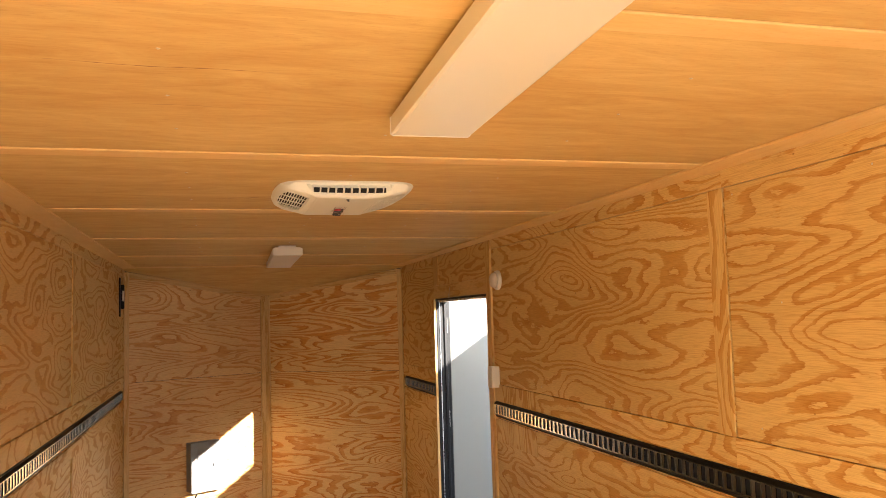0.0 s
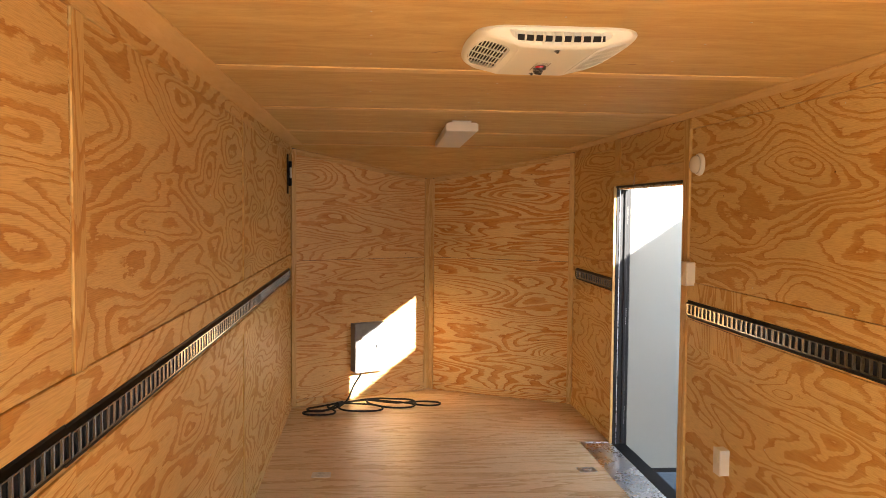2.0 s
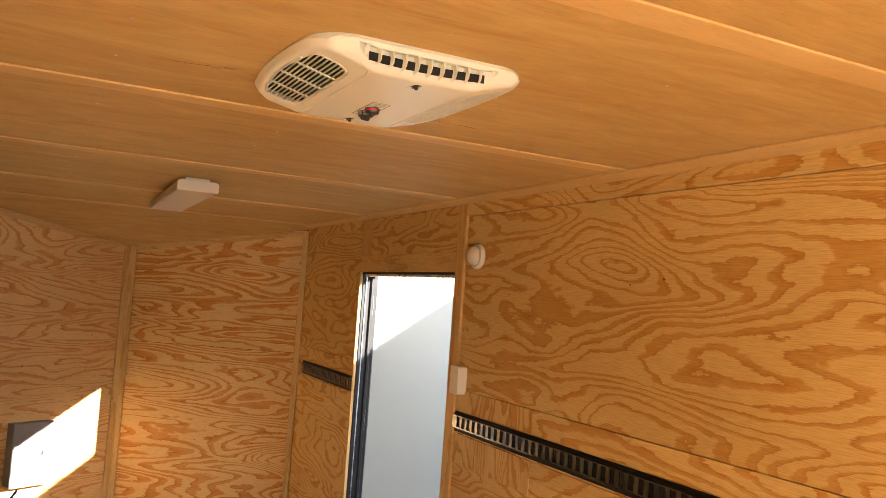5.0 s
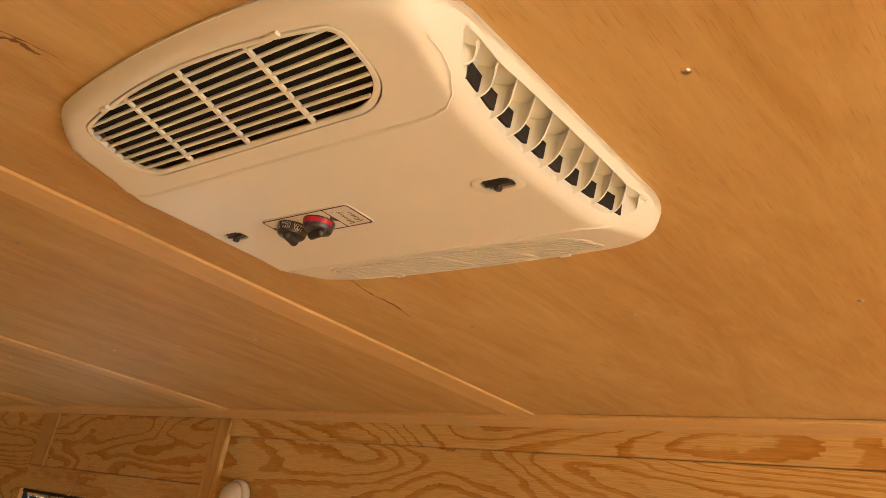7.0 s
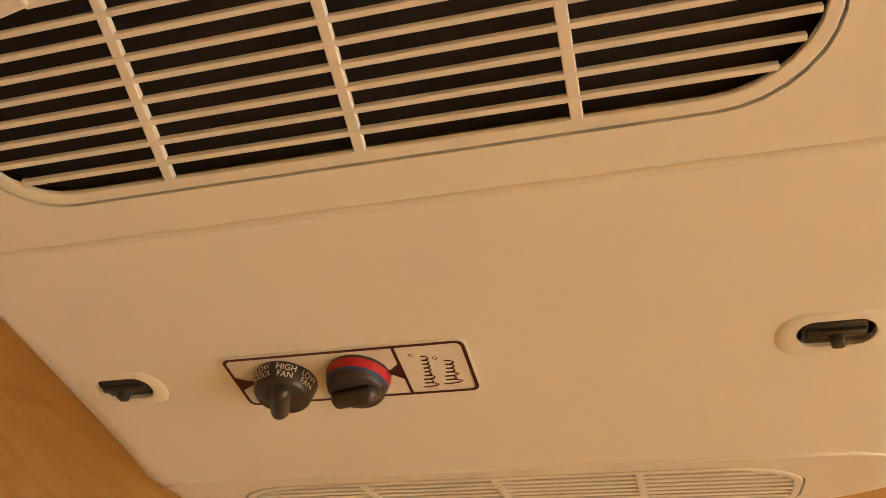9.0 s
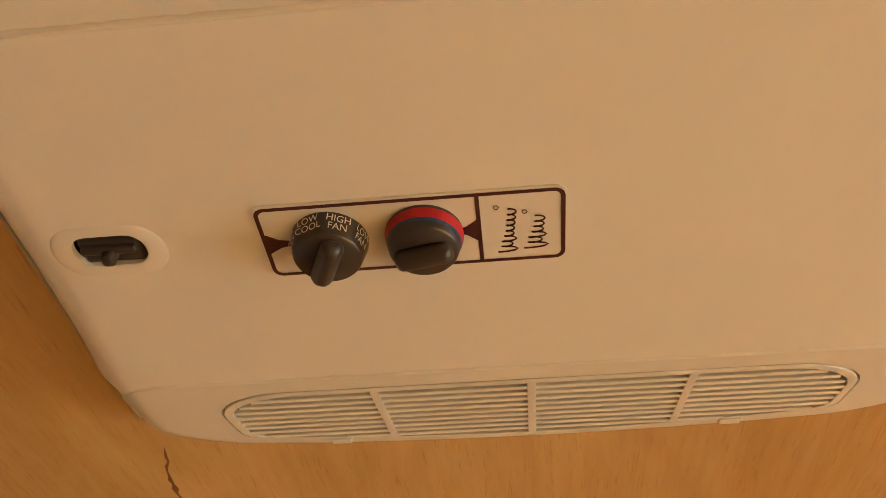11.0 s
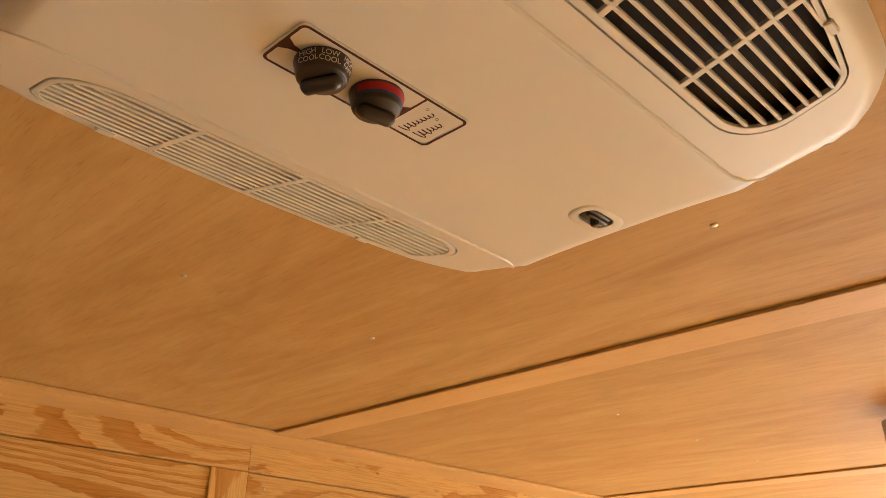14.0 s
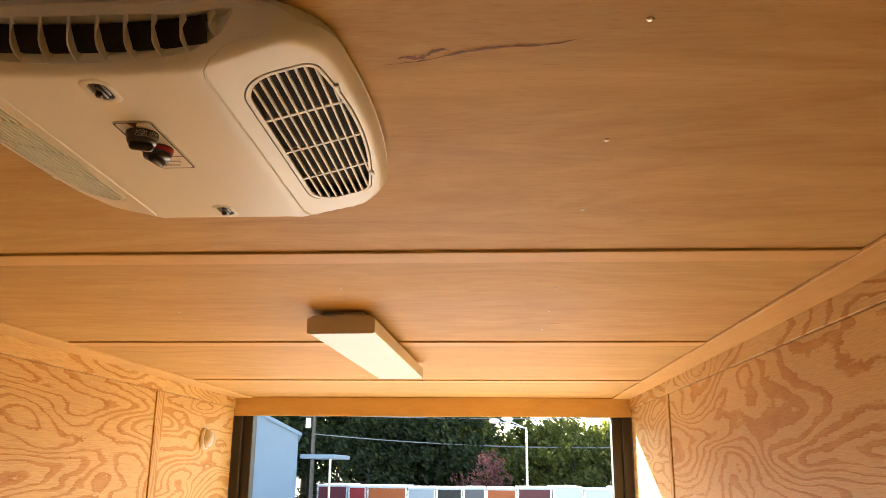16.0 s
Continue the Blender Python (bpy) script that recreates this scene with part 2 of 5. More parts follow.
def box(x0, x1, y0, y1, z0, z1, bevel=0.0, seg=1, bm=None):
    bm = bm or bmesh.new()
    r = bmesh.ops.create_cube(bm, size=1.0)
    vs = r["verts"]
    for v in vs:
        v.co = Vector(((x0 + x1) / 2 + v.co.x * (x1 - x0), (y0 + y1) / 2 + v.co.y * (y1 - y0), (z0 + z1) / 2 + v.co.z * (z1 - z0)))
    if bevel:
        es = list({e for v in vs for e in v.link_edges})
        bmesh.ops.bevel(bm, geom=es, offset=bevel, segments=seg, affect="EDGES", profile=0.5)
    return bm


def rod(bm, a, b, r0, r1=None, n=12):
    a, b = Vector(a), Vector(b)
    q = (b - a).to_track_quat("Z", "Y").to_matrix().to_4x4()
    bmesh.ops.create_cone(bm, cap_ends=True, segments=n, radius1=r0, radius2=r0 if r1 is None else r1, depth=(b - a).length,
                          matrix=Matrix.Translation((a + b) / 2) @ q)
    return bm


def board(name, x0, x1, y0, y1, z0, z1, mat, parent, along, bevel=0.0015, label=""):
    """A board or sheet given by its world extents; local x, the grain, runs along the world axis named."""
    c = Vector(((x0 + x1) / 2, (y0 + y1) / 2, (z0 + z1) / 2))
    d = (x1 - x0, y1 - y0, z1 - z0)
    thin = min(range(3), key=lambda k: d[k])
    g = "xyz".index(along)
    other = 3 - thin - g if thin != g else (g + 1) % 3
    third = 3 - g - other
    ex, ey = Vector([float(k == g) for k in range(3)]), Vector([float(k == other) for k in range(3)])
    ez = ex.cross(ey)
    m = Matrix((ex, ey, ez)).transposed().to_4x4()
    m.translation = c
    bm = box(-d[g] / 2, d[g] / 2, -d[other] / 2, d[other] / 2, -d[third] / 2, d[third] / 2, bevel)
    return part(name, bm, mat, parent, label, m)


def screw_mesh(r=0.004):
    bm = bmesh.new()
    bmesh.ops.create_uvsphere(bm, u_segments=10, v_segments=6, radius=r)
    for v in bm.verts:
        v.co.z *= 0.45
    bmesh.ops.delete(bm, geom=[v for v in bm.verts if v.co.z < -0.0005], context="VERTS")
    me = bpy.data.meshes.new("screw")
    bm.to_mesh(me)
    bm.free()
    me.shade_smooth()
    me.materials.append(STEEL)
    return me


SCREW = screw_mesh()


def screw(parent, at, normal, scale=1.0):
    q = Vector(normal).to_track_quat("Z", "Y").to_matrix().to_4x4()
    return mesh_part("screw", SCREW, None, parent, "", Matrix.Translation(at) @ q @ Matrix.Scale(scale, 4))


# ---- the trailer's shell ----
W, H = 1.165, 2.13            # half the inner width, the ceiling's height
REAR, CORNER, TIP = -2.15, 6.0, 6.65
TIP_Z = 1.90                  # the ceiling falls towards the nose's ridge
DOOR_A, DOOR_B, DOOR_TOP = 3.60, 4.86, 1.80
OUT = 0.085                   # the walls' thickness

floor_ob = empty("floor", "bare plywood trailer floor with long faint grain", "floor", kind="structure")
seams_y = [-0.98, 0.24, 1.46, 2.68, 3.90, 5.12]
ys = [REAR - 0.08] + seams_y + [CORNER]
for a, b in zip(ys, ys[1:]):
    board("floor_sheet", -W, W, a + 0.0006, b - 0.0006, -0.02, 0.0, PLY_FLOOR, floor_ob, "x", 0.0006)
bm = bmesh.new()
tri = [(-W, CORNER, 0), (W, CORNER, 0), (0, TIP, 0)]
top = [bm.verts.new(p) for p in tri]
low = [bm.verts.new((p[0], p[1], -0.02)) for p in tri]
bm.faces.new(top)
bm.faces.new(low[::-1])
for k in range(3):
    bm.faces.new((top[k], low[k], low[(k + 1) % 3], top[(k + 1) % 3]))
part("floor_sheet", bm, PLY_FLOOR, floor_ob)

# ceiling: one mesh with its sheets, seams and battens
def ceiling_sheets():
    ob = empty("ceiling", "orange-brown luan veneer ceiling sheets with pale battens", "ceiling", kind="structure")
    cs = [REAR, -1.20, 0.0, 1.145, 2.29, 3.45, 4.64, 5.75]
    for a, b in zip(cs, cs[1:]):
        board("ceiling_sheet", -W, W, a + 0.001, b - 0.001, H, H + 0.006, LUAN, ob, "x", 0.0)
    # falling nose piece
    m = bmesh.new()
    p = [(-W, 5.752, H), (W, 5.752, H), (W, CORNER, H - 0.015), (0, TIP, TIP_Z), (-W, CORNER, H - 0.015)]
    lo = [m.verts.new(q) for q in p]
    hi = [m.verts.new((q[0], q[1], q[2] + 0.006)) for q in p]
    for tri in ((0, 2, 1), (0, 3, 2), (0, 4, 3)):
        m.faces.new([lo[k] for k in tri])
    for k in range(5):
        m.faces.new((lo[k], lo[(k + 1) % 5], hi[(k + 1) % 5], hi[k]))
    part("ceiling_sheet", m, LUAN, ob)
    for y in cs[1:]:
        board("batten", -1.054, 1.054, y - 0.039, y + 0.037, H - 0.0055, H - 0.0003, LUAN_TRIM, ob, "x", 0.001)
    for s in (-1, 1):
        x0, x1 = sorted((s * 1.055, s * (W - 0.0015)))
        board("ceiling_trim", x0, x1, REAR + 0.02, CORNER - 0.03, H - 0.0090, H - 0.0005, LUAN_TRIM, ob, "y", 0.0015)
    board("roof", -W - OUT, W + OUT, REAR - 0.12, TIP + 0.12, H + 0.03, H + 0.07, WHITE_SKIN, ob, "y", 0.0)
    for y in (-1.75, -0.87, -0.58, 0.27, 0.56, 0.85, 1.43, 1.715, 2.0, 2.55, 2.84, 3.12, 3.7, 4.0, 4.3):
        for x in (-0.52, -0.02, 0.478):
            if not (abs(x) < 0.2 and (1.5 < y < 2.1 or -0.55 < y < 0.62 or y > 3.8)):
                screw(ob, (x + random.uniform(-0.006, 0.006), y, H - 0.0002), (0, 0, -1))
    # dark mineral streaks in the veneer
    ink = speckled("mineral_streak", (0.22, 0.10, 0.034), 0.7, 0.0, 0.4, 60.0)
    rng = random.Random(5)
    for (xa, ya), (xb, yb), wide in (((0.255, 2.064), (0.43, 2.081), 0.0045), ((-0.47, 1.972), (-0.26, 1.925), 0.0035), ((-0.33, 1.952), (-0.275, 1.932), 0.007), ((0.36, 2.60), (0.62, 2.585), 0.0025),
                                     ((-0.75, 0.36), (-0.30, 0.375), 0.003), ((-0.15, 2.74), (0.1, 2.755), 0.002), ((-0.62, 0.63), (-0.35, 0.64), 0.0016), ((-0.8, 3.0), (-0.5, 2.99), 0.002)):
        sb = bmesh.new()
        n = 26
        up_v, lo_v = [], []
        for i in range(n + 1):
            f = i / n
            x, y = xa + (xb - xa) * f, ya + (yb - ya) * f + 0.004 * math.sin(9 * f + xa * 20) + rng.uniform(-0.001, 0.001)
            w = wide * math.sin(math.pi * f) ** 0.7 * rng.uniform(0.15, 0.75)
            up_v.append(sb.verts.new((x, y + w, H - 0.0004)))
            lo_v.append(sb.verts.new((x, y - w, H - 0.0004)))
        for i in range(n):
            sb.faces.new((up_v[i], up_v[i + 1], lo_v[i + 1], lo_v[i]))
        part("mineral_streak", sb, ink, ob)
    return ob


ceiling = ceiling_sheets()

# side walls
def side_wall(s, name, label):
    ob = empty(name, label, "wall", kind="structure")
    face, back = s * W, s * (W + OUT)

    def put(pname, y0, y1, z0, z1, proud, thick, mat, along, bevel=0.0012):
        a, b = face - s * proud, face - s * (proud - thick)
        return board(pname, min(a, b), max(a, b), y0, y1, z0, z1, mat, ob, along, bevel)

    def skin(y0, y1, z0, z1):
        x0, x1 = sorted((face + s * 0.0121, face + s * 0.0159))
        part("backing", box(x0, x1, y0, y1, z0, z1), DARK_STEEL, ob)
        x0, x1 = sorted((face + s * 0.016, back))
        part("wall_core", box(x0, x1, y0, y1, z0, z1), WHITE_SKIN, ob)

    if s > 0:
        skin(REAR, DOOR_A, -0.1, H + 0.03)
        skin(DOOR_A, DOOR_B, DOOR_TOP, H + 0.03)
        skin(DOOR_B, CORNER + 0.05, -0.1, H + 0.03)
        stretches = [(REAR, -1.08), (-1.08, 1.168), (1.168, 3.515), (4.86, CORNER)]
    else:
        skin(REAR, CORNER + 0.05, -0.1, H + 0.03)
        stretches = [(REAR, -1.15), (-1.15, 1.18), (1.18, 3.53), (3.53, CORNER)]
    g = 0.0036
    for a, b in stretches:
        a2, b2 = a + (0.0 if a in (REAR,) else g), b - g
        put("panel", a2, b2, 1.262, 2.062, 0.0, 0.012, PLY, "y")           # upper sheet
        if s > 0 and abs(b - 3.515) < 0.01:      # short pieces with upright grain beside the door
            put("rail", a2 - g, 2.868, 1.168, 1.2605, 0.006, 0.018, PLY, "y")
            for k in range(4):
                y = 2.87 + 0.161 * k
                put("rail_piece", y, y + 0.160, 1.168, 1.2605, 0.006, 0.018, PLY, "z")
                put("rail_piece", y, y + 0.160, 0.93, 1.061, 0.0055, 0.005, PLY, "z")
        else:
            put("rail", a2 - g, b2 + g, 1.168, 1.2605, 0.006, 0.018, PLY, "y")  # board over the track
        put("top_rail", a2 - g, b2 + g, 2.0635, H, 0.006, 0.018, PLY, "y")
        put("track_backing", a2 - g, b2 + g, 1.062, 1.168, 0.0, 0.012, PLY, "y")
        put("panel", a2, b2, 0.002, 0.988, 0.0, 0.012, PLY, "y")
        put("rail", a2 - g, b2 + g, 0.9895, 1.061, 0.005, 0.017, PLY, "y") if not (s > 0 and abs(b - 3.515) < 0.01) else put("rail", a2 - g, 2.868, 0.9895, 1.061, 0.005, 0.017, PLY, "y")
        put("base_rail", a2 - g, b2 + g, 0.002, 0.075, 0.006, 0.006, PLY, "y")
    for y in ([-1.08, 1.168] if s > 0 else [-1.15, 1.18, 3.53]):
        wide = 0.085 if s > 0 else (0.078 if y == 1.18 else 0.05)
        put("batten", y, y + wide, 1.2615, 2.0625, 0.006, 0.006, PLY, "z")
        put("batten", y, y + wide, 0.0755, 0.9885, 0.006, 0.006, PLY, "z")
    # nailed rows
    rows = [1.0, 0.42, -0.5, 2.0, 2.75] if s > 0 else [2.0, 2.8, 0.5, -0.3, 4.2]
    for y in rows:
        for z in (2.03, 1.68, 1.30, 0.62):
            screw(ob, (face - s * 0.0002, y + 0.12 * math.sin(7 * z), z + 0.01 * math.sin(9 * y)), (-s, 0, 0), 0.8)
    return ob, put


wall_left, put_left = side_wall(-1, "wall_left", "pine plywood wall with bold wavy orange grain")
wall_right, put_right = side_wall(1, "wall_right", "pine plywood wall with bold wavy grain round a side door")
# boards about the side door
put_right("door_casing", 3.515, 3.598, 0.002, H - 0.009, 0.012, 0.024, TRIM, "z", 0.003)
put_right("door_casing", 4.737, 4.8615, 1.9, H - 0.009, 0.008, 0.020, TRIM, "z", 0.003)
put_right("transom_panel", 3.6, 4.735, 1.90, H - 0.009, 0.0, 0.012, PLY, "y")
put_right("transom_rail", 3.6, 4.858, 1.802, 1.898, 0.006, 0.018, TRIM, "y", 0.002)

# nose walls
def nose_wall(s, name, label):
    ob = empty(name, label, "wall", kind="structure")
    a, b = Vector((s * W, CORNER, 0)), Vector((0, TIP, 0))
    ex = (b - a).normalized()
    n_in = Vector((0, 0, 1)).cross(ex)
    if n_in.y > 0:
        n_in = -n_in
    length = (b - a).length
    base = Matrix((ex, Vector((0, 0, 1)), ex.cross(Vector((0, 0, 1))))).transposed().to_4x4()
    base.translation = a
    flip = 1 if ex.cross(Vector((0, 0, 1))).dot(n_in) > 0 else -1

    def sheet(pname, u0, u1, v0, v1, w0, w1, mat, bevel=0.0012, slope=False, turn=False):
        m = box(u0, u1, v0, v1, min(flip * w0, flip * w1), max(flip * w0, flip * w1), bevel)
        if slope:
            for v in m.verts:
                if v.co.y > v1 - 0.01:
                    v.co.y += (H - 0.02 - TIP_Z) * (1 - v.co.x / length) - 0.004
        if pname == "top_strip":
            for v in m.verts:
                v.co.y += (H - 0.0215 - TIP_Z) * (1 - v.co.x / length) - 0.003
        off = Vector(((u0 + u1) / 2, (v0 + v1) / 2, 0))
        bmesh.ops.translate(m, vec=-off, verts=m.verts)
        mm = base @ Matrix.Translation(off)
        if turn:
            r = Matrix.Rotation(radians(90), 4, "Z")
            bmesh.ops.transform(m, matrix=r.inverted(), verts=m.verts)
            mm = mm @ r
        return part(pname, m, mat, ob, "", mm)

    veneer = PLY_NOSE if s > 0 else PLY_NOSE_PALE
    sheet("panel", 0.045, length - 0.05, 0.06, 1.1985, -0.01, 0.0, veneer)
    sheet("panel", 0.045, length - 0.05, 1.2015, TIP_Z + 0.006, -0.01, 0.0, veneer, slope=True)
    sheet("wall_core", -0.03, length, -0.1, TIP_Z + 0.03, -0.08, -0.0105, DARK_STEEL, slope=True)
    sheet("top_strip", 0.045, length - 0.05, TIP_Z - 0.035, TIP_Z + 0.0065, 0.0005, 0.008, TRIM, 0.0)
    sheet("base_rail", 0.045, length - 0.05, 0.002, 0.0585, -0.01, 0.008, veneer)
    sheet("corner_batten", 0.0, 0.042, 0.002, H - 0.025, -0.01, 0.010, TRIM, 0.002, turn=True)
    sheet("corner_batten", length - 0.048, length - 0.002, 0.002, TIP_Z + 0.003, -0.01, 0.010, TRIM, 0.002, turn=True)
    return ob, sheet


nose_left, sheet_left = nose_wall(-1, "wall_nose_left", "sunlit pine plywood nose wall with reddish grain")
nose_right, sheet_right = nose_wall(1, "wall_nose_right", "pine plywood nose wall with bold reddish wavy grain")

# rear frame and header
rear = empty("wall_rear", "dark steel door frame under a plywood header board", "wall", kind="structure")
board("header", -W, W, REAR - 0.02, REAR, 2.02, H - 0.001, LUAN_TRIM, rear, "x", 0.002)
part("header_core", box(-W - OUT, W + OUT, REAR - 0.12, REAR - 0.021, 2.035, H + 0.03), DARK_STEEL, rear)
for s in (-1, 1):
    x0, x1 = sorted((s * 1.055, s * (W + OUT)))
    part("post", box(x0, x1, REAR - 0.12, REAR - 0.03, -0.1, 2.034, 0.004), DARK_STEEL, rear)
    x0, x1 = sorted((s * 1.11, s * (W - 0.001)))
    part("post", box(x0, x1, REAR - 0.029, REAR + 0.0, -0.0, 2.019, 0.004), DARK_STEEL, rear)



# ---- the ceiling air conditioner ----
AC_X, AC_Y = 0.004, 1.796
AC_HX, AC_HY, AC_R = 0.242, 0.264, 0.078


def smooth(a, b, x):
    t = min(1.0, max(0.0, (x - a) / (b - a)))
    return t * t * (3 - 2 * t)


def ac_depth(x, y):
    """How far the shroud hangs below the ceiling at a place measured from its middle."""
    ax, ay = abs(x), abs(y)
    d = 0.0528 + 0.0012 * (1 - smooth(0.0, 0.11, ax))
    d -= 0.0016 * smooth(0.1045, 0.110, ax) * (1 - 0.6 * smooth(0.22, 0.26, ay))    # crease at the centre panel
    d -= 0.262 * max(0.0, ax - 0.108)
    bow = 0.216 + 0.022 * min(1.0, (ax / 0.19)) ** 2
    d -= 0.042 * smooth(bow, 0.271, ay)
    return d


def outline(k, n):
    """A point of the rounded rectangular outline, by its share of the way round."""
    a, b, r = AC_HX - AC_R, AC_HY - AC_R, AC_R
    ang = 2 * math.pi * k / n
    c, s = math.cos(ang), math.sin(ang)
    lo, hi = 0.0, 1.0
    for _ in range(30):
        t = (lo + hi) / 2
        px, py = abs(c * t), abs(s * t)
        qx, qy = max(px - a, 0.0), max(py - b, 0.0)
        inside = px <= AC_HX and py <= AC_HY and math.hypot(qx, qy) <= r
        lo, hi = (t, hi) if inside else (lo, t)
    # the long sides bow outwards a little
    return c * lo * (1 - 0.054 * (s * lo / 0.19) ** 2), s * lo


def ac_shell():
    bm = bmesh.new()
    n, rings = 176, 34
    outer, inner = [], []
    rim = [outline(k, n) for k in range(n)]
    levels = [i / rings for i in range(1, rings + 1)]
    mid_o, mid_i = bm.verts.new((0, 0, -ac_depth(0, 0))), bm.verts.new((0, 0, -ac_depth(0, 0) + 0.003))
    for s in levels:
        s2 = 1 - (1 - s) ** 1.6
        ro, ri = [], []
        for x, y in rim:
            px, py = x * s2, y * s2
            round_off = 0.013 * max(0.0, (s2 - 0.94) / 0.06) ** 2.2
            d = ac_depth(px, py) - round_off
            ro.append(bm.verts.new((px, py, -max(d, 0.006))))
            ri.append(bm.verts.new((px * 0.985, py * 0.985, -max(d, 0.006) + 0.003)))
        outer.append(ro)
        inner.append(ri)
    skirt = [bm.verts.new((x * 0.992, y * 0.992, -0.0004)) for x, y in rim]
    skirt_i = [bm.verts.new((x * 0.978, y * 0.978, -0.0004)) for x, y in rim]
    for k in range(n):
        j = (k + 1) % n
        bm.faces.new((mid_o, outer[0][j], outer[0][k]))
        bm.faces.new((mid_i, inner[0][k], inner[0][j]))
        for i in range(rings - 1):
            bm.faces.new((outer[i][k], outer[i][j], outer[i + 1][j], outer[i + 1][k]))
            bm.faces.new((inner[i][j], inner[i][k], inner[i + 1][k], inner[i + 1][j]))
        bm.faces.new((outer[-1][k], outer[-1][j], skirt[j], skirt[k]))
        bm.faces.new((inner[-1][j], inner[-1][k], skirt_i[k], skirt_i[j]))
        bm.faces.new((skirt[k], skirt[j], skirt_i[j], skirt_i[k]))
    bmesh.ops.recalc_face_normals(bm, faces=bm.faces)
    return bm


def prism(points, z0, z1):
    bm = bmesh.new()
    lo = [bm.verts.new((x, y, z0)) for x, y in points]
    hi = [bm.verts.new((x, y, z1)) for x, y in points]
    bm.faces.new(lo[::-1])
    bm.faces.new(hi)
    k = len(points)
    for i in range(k):
        bm.faces.new((lo[i], lo[(i + 1) % k], hi[(i + 1) % k], hi[i]))
    bmesh.ops.recalc_face_normals(bm, faces=bm.faces)
    return bm


def round_rect(x0, x1, y0, y1, rs, seg=8):
    """Corner radii in the order (x1,y1), (x0,y1), (x0,y0), (x1,y0)."""
    out = []
    for (cx, cy, a0), r in zip(((x1, y1, 0), (x0, y1, 90), (x0, y0, 180), (x1, y0, 270)), rs):
        sx, sy = (-1 if cx == x1 else 1), (-1 if cy == y1 else 1)
        for i in range(seg + 1):
            a = radians(a0 + 90 * i / seg)
            out.append((cx + sx * r + r * math.cos(a), cy + sy * r + r * math.sin(a)))
    return out


G_IN, G_OUT, G_HY = 0.128, 0.2245, 0.186      # side grilles, from the middle


def grille_bow(y):
    return 0.020 * (y / 0.19) ** 2


def side_grille_shape(s, inner=0.0, outer=0.0, ends=0.0):
    """The grille's outline, drawn in by so much towards its middle; the outer side is bowed."""
    a, b, h = G_IN + inner, G_OUT - outer, G_HY - ends
    ro, ri = 0.016 - outer * 0.5, 0.046 - inner * 0.6
    pts = round_rect(a, b, -h, h, (ro, ri, ri, ro))
    dense = []
    for p, q in zip(pts, pts[1:] + pts[:1]):
        k = max(1, int(math.hypot(q[0] - p[0], q[1] - p[1]) / 0.02))
        dense += [(p[0] + (q[0] - p[0]) * i / k, p[1] + (q[1] - p[1]) * i / k) for i in range(k)]
    return [(s * (x - grille_bow(y) * (x - a) / (b - a)), y) for x, y in dense]


def end_shape(s, grow=0.0):
    """The outlet in an end: nearly straight towards the rim, bowed towards the middle."""
    pts, half = [], 0.146 + grow
    for i in range(25):
        x = -half + 2 * half * i / 24
        pts.append((x, s * (0.2578 + grow - 0.0015 * (x / half) ** 2)))
    for i in range(25):
        x = half - 2 * half * i / 24
        pts.append((x, s * (0.2535 - (0.0235 + grow) * (1 - (x / half) ** 2) ** 0.6)))
    clean = []
    for p in pts:
        if not clean or (Vector(p) - Vector(clean[-1])).length > 0.0015:
            clean.append(p)
    return clean


